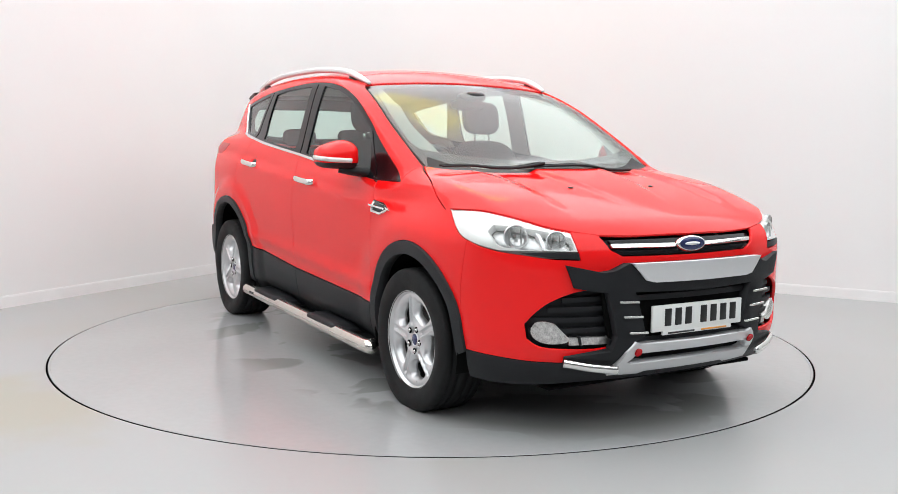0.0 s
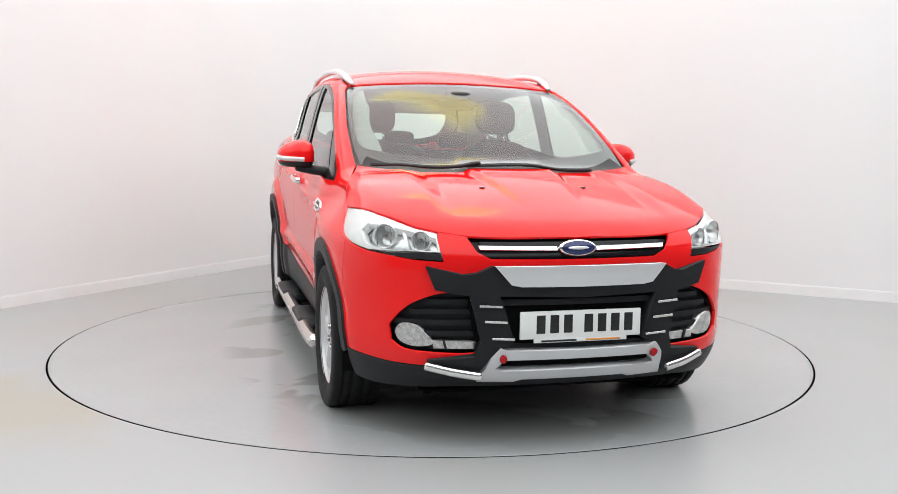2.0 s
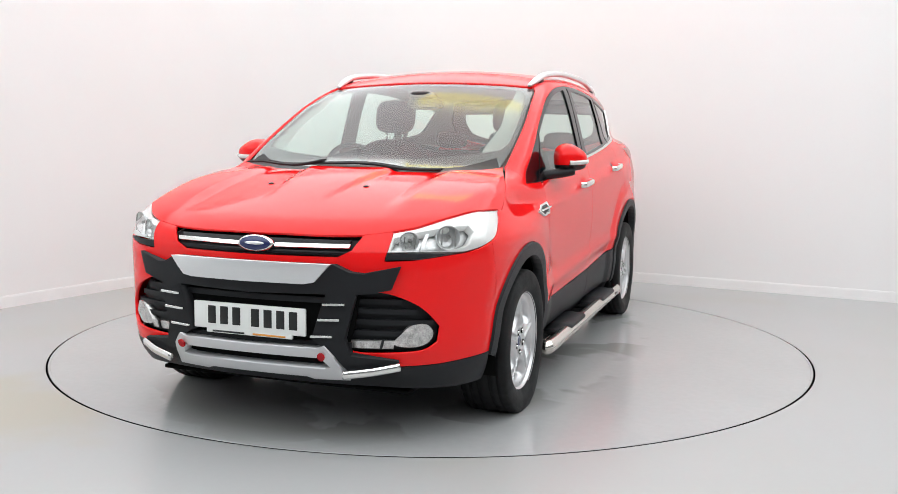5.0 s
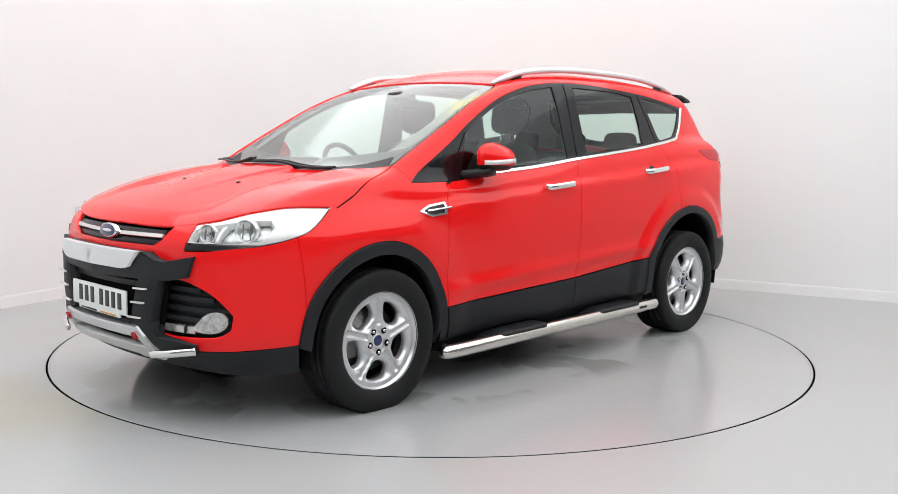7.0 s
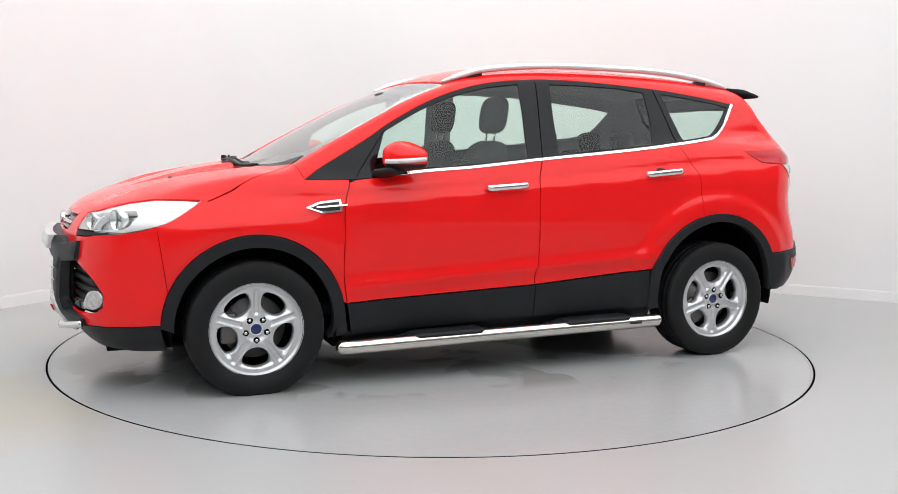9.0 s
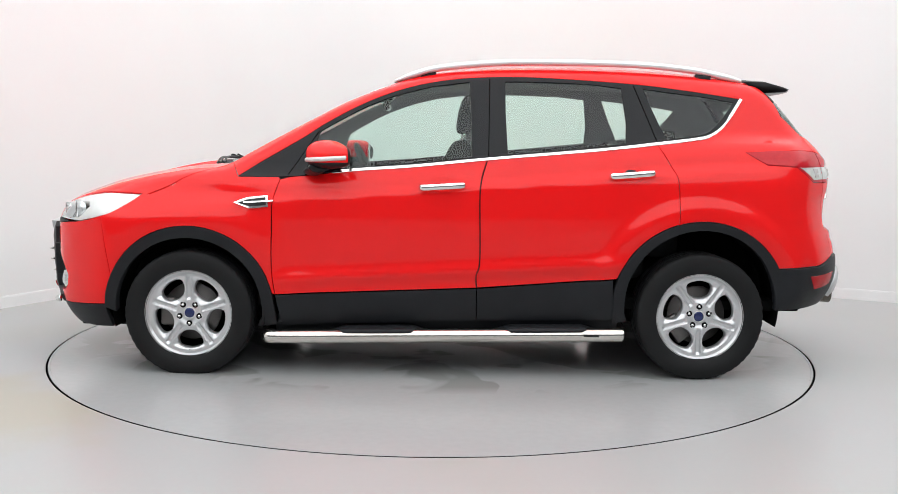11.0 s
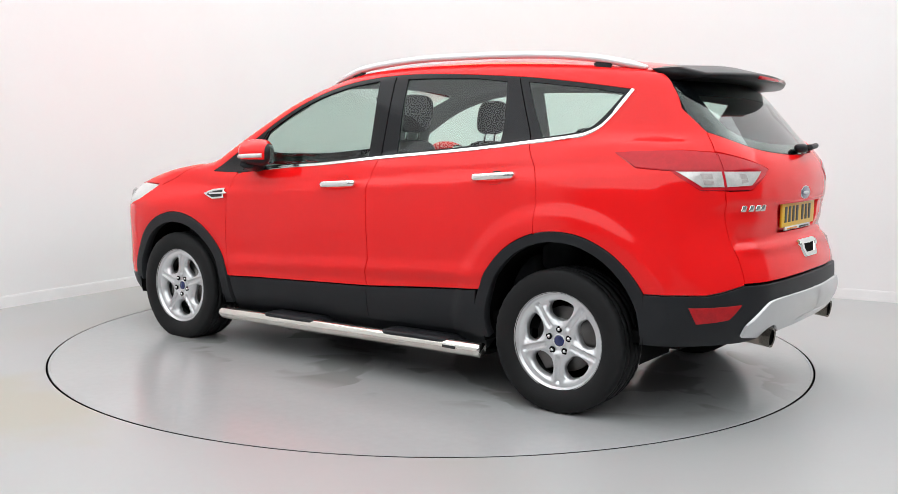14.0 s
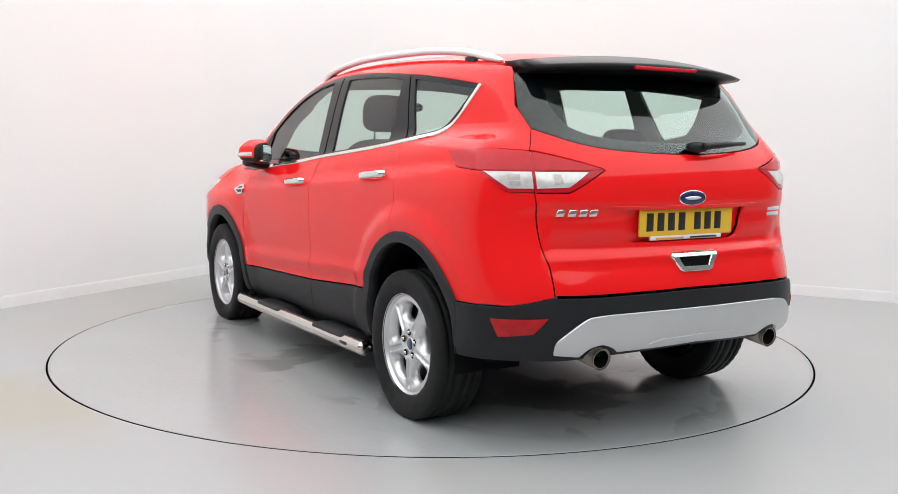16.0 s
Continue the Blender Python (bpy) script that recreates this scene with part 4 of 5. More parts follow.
# ---- plates, badges ----
def plate(x, z, face, mat, name, label):
    """A number plate; the registration shows as plain bars."""
    k = 1 if face > 0 else -1
    p = part(name, block((x - 0.006, -0.26, z - 0.0555), (x + 0.006, 0.26, z + 0.0555), 0.004), mat, car, label)
    left = 0.205
    for i in range(7):
        c = left - i * 0.058 - (0.03 if i >= 4 else 0)
        part("character_bar", block((x + k * 0.0045 - 0.003, c - 0.019, z - 0.034), (x + k * 0.0045 + 0.003, c + 0.019, z + 0.040), 0.002), INK, p, "plain black bar")
    s = part("dealer_strip", block((x - 0.005, -0.20, z - 0.072), (x + 0.0055, 0.20, z - 0.052), 0.002), WHITE, p, "white dealer strip under the plate")
    for lo, hi, mt in ((-0.17, -0.02, INK), (0.02, 0.17, ORANGE)):
        part("strip_bar", block((x + k * 0.005 - 0.002, lo, z - 0.068), (x + k * 0.005 + 0.002, hi, z - 0.061)), mt, s)
    return p


plate(2.258, 0.523, 1, WHITE, "front_plate", "white front plate with plain black bars")
plate(-2.135, 0.925, -1, YELLOW, "rear_plate", "yellow rear plate with plain black bars")


def badge(x, z, k, lean):
    b = bmesh.new()
    lathe([(0.001, 0.0), (0.070, 0.0), (0.078, -0.002), (0.082, -0.008), (0.082, -0.02)], "x", 40, b)
    for v in b.verts:
        v.co = (k * v.co.x, v.co.y, v.co.z * 0.42)
    bmesh.ops.rotate(b, verts=b.verts, matrix=Matrix.Rotation(radians(lean), 3, "Y"))
    bmesh.ops.translate(b, verts=b.verts, vec=(x, 0, z))
    bmesh.ops.recalc_face_normals(b, faces=b.faces)
    rim = part("badge", b, CHROME, car, "oval blue badge with a chrome rim")
    for name, r, mt, d in (("badge_face", 0.071, BLUE, 0.002), ("badge_stroke", 0.046, SATIN, 0.0035)):
        b = bmesh.new()
        lathe([(0.0005, d), (r * 0.92, d), (r, d - 0.002)], "x", 40, b)
        for v in b.verts:
            v.co = (k * v.co.x, v.co.y, v.co.z * (0.40 if mt is BLUE else 0.16))
        bmesh.ops.rotate(b, verts=b.verts, matrix=Matrix.Rotation(radians(lean), 3, "Y"))
        bmesh.ops.translate(b, verts=b.verts, vec=(x, 0, z))
        bmesh.ops.recalc_face_normals(b, faces=b.faces)
        part(name, b, mt, rim)


badge(2.212, 0.824, 1, -8)
badge(-2.168, 1.025, -1, 0)
for i in range(4):
    bm = block((-0.006, -0.017, -0.014), (0.006, 0.017, 0.014), 0.003)
    y = 0.612 - 0.043 * i
    x = cast(np.array([[-2.75, y, 0.972]]), np.array([[1.0, 0, 0]]), 1.9)[0][0]
    for v in bm.verts:
        v.co.y -= 0.35 * v.co.z
    bmesh.ops.transform(bm, matrix=pose(x - 0.001, y, 0.972, 0, 0, -17), verts=bm.verts)
    part("name_bar", bm, CHROME, car, "plain chrome lettering bar")
for z in (0.965, 0.942):
    bm = block((-0.005, -0.05, -0.008), (0.005, 0.05, 0.008), 0.002)
    x = cast(np.array([[-2.75, -0.555, z]]), np.array([[1.0, 0, 0]]), 1.9)[0][0]
    bmesh.ops.transform(bm, matrix=pose(x - 0.001, -0.555, z, 0, 0, 13), verts=bm.verts)
    part("name_bar", bm, SATIN, car, "plain chrome lettering bar")


# ---- wheels ----
def rim_face():
    """The five-spoke face of the wheel."""
    def height(q):
        r, a = np.hypot(q[:, 0], q[:, 1]), np.arctan2(q[:, 1], q[:, 0])
        d = (a - math.pi / 2 + math.pi / 5) % (2 * math.pi / 5) - math.pi / 5
        off = np.abs(r * np.sin(d))
        groove = (1 - ramp(off, 0.007, 0.015)) * ramp(r, 0.06, 0.085) * (1 - ramp(r, 0.185, 0.205))
        ridge = ramp(off, 0.010, 0.045) * ramp(r, 0.05, 0.10)
        return 0.083 + 0.006 * np.sin(np.clip(r / 0.215, 0, 1) * math.pi) - 0.010 * (1 - ramp(r, 0.04, 0.075)) - 0.013 * groove - 0.015 * ridge * (1 - ramp(r, 0.17, 0.20))

    t = np.linspace(0, 2 * math.pi, 180, endpoint=False)
    loops = [np.stack([0.214 * np.cos(t), 0.214 * np.sin(t)], 1)]
    for k in range(5):
        c = math.pi / 2 + math.pi / 5 + k * 2 * math.pi / 5
        corner = [(0.187, -0.27), (0.191, 0.0), (0.187, 0.27), (0.174, 0.41), (0.142, 0.475), (0.112, 0.42), (0.092, 0.18), (0.092, -0.18), (0.112, -0.42), (0.142, -0.475), (0.174, -0.41)]
        pts = [(r * math.cos(c + a), r * math.sin(c + a)) for r, a in corner]
        pts = curve(*([pts[-1]] + pts + [pts[0], pts[1]]), steps=4)
        loops.append(np.array(pts[4:4 + 4 * len(corner)]))
    q, tri = fill(loops, 0.006)
    p = np.stack([q[:, 0], height(q), q[:, 1]], 1)
    e = 0.0015
    n = np.stack([-(height(q + [e, 0]) - height(q - [e, 0])) / (2 * e), np.ones(len(q)), -(height(q + [0, e]) - height(q - [0, e])) / (2 * e)], 1)
    n /= np.linalg.norm(n, axis=1, keepdims=True)
    a, b, c = (p[tri[:, i]] for i in range(3))
    flip = np.cross(b - a, c - a)[:, 1] < 0
    tri[flip] = tri[flip][:, ::-1]
    count = {}
    for f in tri:
        for i in range(3):
            count[(f[i], f[(i + 1) % 3])] = 1
    verts, norms, faces, k = [p], [n], [tuple(f) for f in tri], len(p)
    vs, ns = [], []
    for i, j in count:
        if (j, i) in count:
            continue
        out = np.cross(p[j] - p[i], [0, 1, 0])
        out /= np.linalg.norm(out)
        drop_ = np.array([0, 0.045, 0])
        bev = (out + [0, 1.2, 0]) / np.linalg.norm(out + [0, 1.2, 0])
        vs += [p[i], p[j], p[j] - drop_ + out * 0.006, p[i] - drop_ + out * 0.006]
        ns += [bev, bev, out, out]
        faces.append((k + 1, k, k + 3, k + 2))
        k += 4
    return np.vstack([p, vs]), faces, np.vstack([n, ns])


def tyre_mesh():
    bm = bmesh.new()
    prof = [(0.214, 0.080), (0.222, 0.098), (0.232, 0.104), (0.250, 0.111), (0.275, 0.1165), (0.300, 0.1165), (0.318, 0.1135), (0.331, 0.110), (0.339, 0.105), (0.3435, 0.095), (0.345, 0.082),
            (0.345, 0.071), (0.338, 0.069), (0.338, 0.062), (0.345, 0.060), (0.345, 0.033), (0.338, 0.031), (0.338, 0.023), (0.345, 0.021), (0.345, 0.0)]
    prof = prof + [(r, -w) for r, w in prof[::-1][1:]]
    seg, rings = 144, []
    for r, w in prof:
        ring = []
        for i in range(seg):
            a = 2 * math.pi * i / seg
            q = r - (0.003 if i % 3 == 0 and 0.325 < r and 0.072 < abs(w) < 0.108 else 0) - (0.0045 if i % 6 == 3 and r > 0.344 and 0.03 < abs(w) < 0.062 else 0)
            ring.append(bm.verts.new((q * math.cos(a), w, q * math.sin(a))))
        rings.append(ring)
    for a, b in zip(rings, rings[1:]):
        for i in range(seg):
            j = (i + 1) % seg
            bm.faces.new((a[i], a[j], b[j], b[i]))
    bmesh.ops.recalc_face_normals(bm, faces=bm.faces)
    return bm


def build_wheels():
    v, f, n = rim_face()
    wheel = part_np("wheel", v, f, ALLOY, car, "five-spoke silver alloy wheel with a black tyre", n)
    part("rim_barrel", lathe([(0.195, -0.10), (0.205, -0.09), (0.200, 0.03), (0.208, 0.078), (0.213, 0.083), (0.220, 0.094), (0.2265, 0.101), (0.2285, 0.098), (0.2285, 0.088), (0.21, 0.06), (0.21, -0.10)], "y", 96), BARREL, wheel)
    part("rim_lip", lathe([(0.208, 0.079), (0.213, 0.0835), (0.220, 0.0945), (0.2265, 0.1015), (0.2288, 0.098), (0.2288, 0.088)], "y", 96), ALLOY, wheel)
    part("tyre", tyre_mesh(), RUBBER, wheel, "black road tyre with worn tread")
    part("hub_cap", lathe([(0.0005, 0.0815), (0.020, 0.081), (0.025, 0.079), (0.027, 0.070)], "y", 28), BLUE, wheel, "small dark blue hub cap")
    part("cap_ring", lathe([(0.026, 0.078), (0.029, 0.081), (0.032, 0.078), (0.032, 0.068)], "y", 28), SATIN, wheel)
    for k in range(5):
        a = math.pi / 2 + math.pi / 5 + k * 2 * math.pi / 5
        c = (0.054 * math.cos(a), 0, 0.054 * math.sin(a))
        part("bolt_well", lathe([(0.0160, 0.0815), (0.0150, 0.0835), (0.0005, 0.0830)], "y", 16, None, c), DARK, wheel)
        part("wheel_nut", lathe([(0.0005, 0.090), (0.006, 0.0895), (0.0085, 0.086), (0.0085, 0.07)], "y", 6, None, c), CHROME, wheel)
    part("brake_disc", lathe([(0.0005, 0.030), (0.075, 0.030), (0.078, 0.012), (0.150, 0.012), (0.152, 0.008), (0.152, -0.012), (0.001, -0.012)], "y", 64), IRON, wheel)
    part("caliper", block((0.085, -0.02, -0.075), (0.165, 0.035, 0.075), 0.012), IRON, wheel)
    part("valve", lathe([(0.0005, 0.084), (0.004, 0.083), (0.004, 0.06)], "y", 10, None, (0.0, 0.0, -0.196)), INK, wheel)
    part("wheel_well", lathe([(0.001, -0.095), (0.195, -0.095), (0.20, -0.02)], "y", 32), DARK, wheel)
    for o in (wheel, *wheel.children):
        k = 0.988 if o.name.startswith("tyre") else 1.012
        for w in o.data.vertices:
            r = math.hypot(w.co.x, w.co.z)
            q = 0.2310 + (r - 0.2285) * 0.893 if k < 1 else r * k
            w.co.x, w.co.z = w.co.x * q / max(r, 1e-9), w.co.z * q / max(r, 1e-9)
    wheel.matrix_basis = pose(1.345, 0.797, 0.326)
    wheels = [wheel]
    for x, y, z, turn, spin in ((-1.345, 0.797, 0.339, 0, 36), (1.345, -0.797, 0.326, 180, 10), (-1.345, -0.797, 0.339, 180, 50)):
        wheels.append(copy_thing(wheel, pose(x, y, z) @ pose(0, 0, 0, 0, 0, turn) @ pose(0, 0, 0, 0, spin, 0)))
    # each tyre is pressed flat where it stands, and bulges a little above that
    for one in wheels:
        tyre = [c for c in one.children if c.name.startswith("tyre")][0]
        tyre.data = tyre.data.copy()
        down = one.matrix_basis.to_3x3().inverted() @ Vector((0, 0, -1))
        stand = one.matrix_basis.translation.z + OFF[2] + 0.003
        for w in tyre.data.vertices:
            deep = w.co.dot(down)
            if deep > 0.20:
                w.co.y *= 1 + 0.05 * min((deep - 0.20) / 0.08, 1)
            if deep > stand:
                w.co -= down * (deep - stand)


build_wheels()


# ---- fittings on the flanks ----
def build_fittings():
    # rails
    path = [(0.285, 0.600, 1.562), (0.17, 0.614, 1.602), (0.03, 0.622, 1.637), (-0.26, 0.626, 1.665), (-0.57, 0.626, 1.672), (-1.02, 0.616, 1.666), (-1.32, 0.600, 1.642), (-1.50, 0.586, 1.610), (-1.60, 0.578, 1.588)]
    rails = both("roof_rail", tube(path, lambda t: 0.009 + 0.010 * min(1, 9 * min(t, 1 - t)), 12, squash=(1.1, 0.95), steps=8), SATIN, car, "satin silver roof rail")
    for k, rail in zip((1, -1), rails):
        for x0, x1, zb in ((0.145, 0.06, 1.598), (-1.34, -1.43, 1.594)):
            foot = block((min(x0, x1), k * (0.618 if x0 > 0 else 0.598) - 0.010, zb - 0.015), (max(x0, x1), k * (0.618 if x0 > 0 else 0.598) + 0.010, zb + 0.026), 0.008)
            part("rail_foot", foot, BLACK, rail, "black rail foot")
    # handles
    for x0, x1, z0, z1 in ((0.135, -0.100, 1.003, 1.016), (-0.855, -1.085, 1.074, 1.090)):
        zm = (z0 + z1) / 2
        c = ((x0 + x1) / 2, zm)
        y = PLAN(np.array(c[0])) + SECT(np.array(zm)) + 0.028
        h = both("door_handle", tube([(x0, y - 0.03, z0), (x0 - 0.02, y - 0.004, z0), (c[0], y, zm), (x1 + 0.02, y - 0.004, z1), (x1, y - 0.03, z1)], 0.017, 12, squash=(0.55, 1.0), steps=8), CHROME, car, "chrome door handle")
    # fender vents
    vent = [S((1.102, 0.910), (1.03, 0.936), (0.925, 0.948), (0.922, 0.893), (1.02, 0.883))]
    for v in pair("fender_vent", CHROME, car, vent, "chrome framed fender vent", holes=[[S((1.080, 0.909), (1.03, 0.928), (0.935, 0.939), (0.932, 0.902), (1.02, 0.892))]], offset=0.010, depth=0.014, step=0.012, gap=0, puff=0.003):
        pass
    pair("vent_grille", INK, car, [S((1.088, 0.909), (1.03, 0.931), (0.930, 0.942), (0.928, 0.899), (1.02, 0.889))], offset=0.003, depth=0.0, step=0.03, gap=0)
    pair("vent_blade", CHROME, car, [S((1.05, 0.914), (0.895, 0.926), (0.895, 0.920), (1.05, 0.908))], offset=0.012, depth=0.008, step=0.012, gap=0)
    # door mirrors
    for k in (1, -1):
        shell = pebble((0.655, k * 0.962, 1.158), (0.112, 0.092, 0.079), 3.6)
        for w in shell.verts:
            t = (w.co.x - 0.645) / 0.108
            w.co.z = 1.150 + (w.co.z - 1.150) * (1 - 0.22 * max(t, 0) ** 2) + 0.012 * (1 - abs(w.co.y * k - 0.962) / 0.10)
            w.co.z = 1.135 + (w.co.z - 1.135) * (1 - 0.30 * max((k * w.co.y - 0.93) / 0.12, 0))
            w.co.x = min(w.co.x, 0.77) if t > 0 else max(w.co.x, 0.545)
            w.co.x -= 0.45 * max(k * w.co.y - 0.96, 0)
        low = shell.copy()
        bmesh.ops.bisect_plane(shell, geom=shell.verts[:] + shell.edges[:] + shell.faces[:], plane_co=(0, 0, 1.128), plane_no=(0, 0, 1), clear_inner=True)
        bmesh.ops.bisect_plane(shell, geom=shell.verts[:] + shell.edges[:] + shell.faces[:], plane_co=(0.553, 0, 0), plane_no=(1, 0, 0), clear_inner=True)
        for w in low.verts:
            w.co = Vector((0.645, k * 0.962, 1.15)) + (w.co - Vector((0.645, k * 0.962, 1.15))) * 0.975
        back = 27 if k > 0 else 0
        swing = Matrix.Translation((0.69, k * 0.85, 0)) @ Matrix.Rotation(radians(k * back), 4, "Z") @ Matrix.Translation((-0.69, -k * 0.85, 0))
        face = pebble((0.549, k * 0.955, 1.155), (0.006, 0.072, 0.052), 3.2)
        if back:
            swing = swing @ Matrix.Translation((0.69, 0.88, 1.15)) @ Matrix.Diagonal((0.86, 0.92, 0.97, 1)) @ Matrix.Translation((-0.69, -0.88, -1.15))
        for piece in (shell, low, face):
            bmesh.ops.transform(piece, matrix=swing, verts=piece.verts)
        cap = part("door_mirror", shell, RED, car, "red door mirror with clear indicator" + (", turned slightly back" if back else ""))
        part("mirror_base", low, BLACK, cap)
        part("mirror_face", face, MIRROR, cap, "mirror glass")
        ind = tube([(0.768, k * 0.93, 1.140), (0.752, k * 0.985, 1.142), (0.718, k * 1.030, 1.145), (0.65, k * 1.054, 1.149), (0.57, k * 1.052, 1.152)], 0.0135, 10, squash=(0.9, 0.95))
        bmesh.ops.transform(ind, matrix=swing, verts=ind.verts)
        part("indicator", ind, CLEARLAMP, cap, "clear side indicator")
        part("mirror_arm", tube([(0.70, k * 0.80, 1.075), (0.68, k * 0.88, 1.085), (0.65, k * 0.95, 1.10)], 0.042, 12, squash=(1.2, 0.6)), BLACK, cap)
    # side steps
    a, b = Vector((0.905, 0.908, 0.212)), Vector((-0.910, 0.908, 0.242))
    steps = both("side_step", tube([a + Vector((-0.004, -0.030, 0)), a + Vector((-0.03, 0, 0)), a.lerp(b, 0.33), a.lerp(b, 0.66), b + Vector((0.02, 0, 0)), b], 0.037, 24, steps=8), STEEL, car, "polished steel tubular side step with black treads")
    for k, st in zip((1, -1), steps):
        for t0, t1 in ((0.16, 0.45), (0.64, 0.95)):
            pad = bmesh.new()
            rings = []
            for i in range(25):
                u = i / 24
                q = a.lerp(b, t0 + (t1 - t0) * u)
                lift = min(1, 5.5 * min(u, 1 - u))
                lift = lift * lift * (3 - 2 * lift)
                out, top = -0.012 + 0.040 * lift, q.z + 0.018 + 0.024 * lift
                ring = [(out + 0.004, top - 0.026), (out + 0.003, top - 0.010), (out - 0.008, top), (-0.055, top + 0.003), (-0.100, top), (-0.108, top - 0.012), (-0.106, top - 0.028)]
                rings.append([pad.verts.new((q.x, k * (q.y + y), z)) for y, z in ring])
            for m, n in zip(rings, rings[1:]):
                for j in range(7):
                    pad.faces.new((m[j], m[(j + 1) % 7], n[(j + 1) % 7], n[j]))
            pad.faces.new(rings[0])
            pad.faces.new(rings[-1])
            bmesh.ops.recalc_face_normals(pad, faces=pad.faces)
            part("tread_pad", pad, BLACK, st, "black rubber tread pad")
        part("end_cap", pebble((b.x - 0.002, k * b.y, b.z), (0.008, 0.034, 0.034), 2), BLACK, st)
        part("maker_mark", block((b.x + 0.10, k * (b.y + 0.0365) - 0.002, b.z - 0.006), (b.x + 0.18, k * (b.y + 0.0365) + 0.002, b.z + 0.008), 0.001), INK, st, "small dark plain mark")
        for x in (0.62, 0.20, -0.22, -0.66):
            part("bracket", block((x - 0.035, k * 0.80 - 0.10, 0.222 - 0.012 * x), (x + 0.035, k * 0.80 + 0.09, 0.236 - 0.012 * x), 0.004), DARK, st, "black step bracket")
    # wipers and washer jets
    for y0, y1, o in ((0.45, -0.22, 0.0), (-0.15, -0.66, 0.012)):
        pts = [(y0 + (y1 - y0) * i / 4) for i in range(5)]
        x = [1.372 - 0.30 * y * y - 0.03 for y in pts]
        p = drop(np.stack([np.array(x), np.array(pts)], 1)) + [0, 0, 0.012 + o]
        w = part("wiper", tube([tuple(q) for q in p], lambda t: 0.011 - 0.005 * t, 8, squash=(1.4, 0.8)), BLACK, car, "black windscreen wiper")
        p2 = p - [0, 0, 0.008]
        part("wiper_blade", tube([tuple(q) for q in p2 + np.array([-0.03, 0, 0.012])], 0.006, 6), BLACK, w)
    for k in (1, -1):
        c = drop(np.array([[1.672, k * 0.243]]))[0]
        part("washer_jet", pebble(tuple(c), (0.012, 0.014, 0.006), 2.2, None, 12, 8), INK, car)


build_fittings()


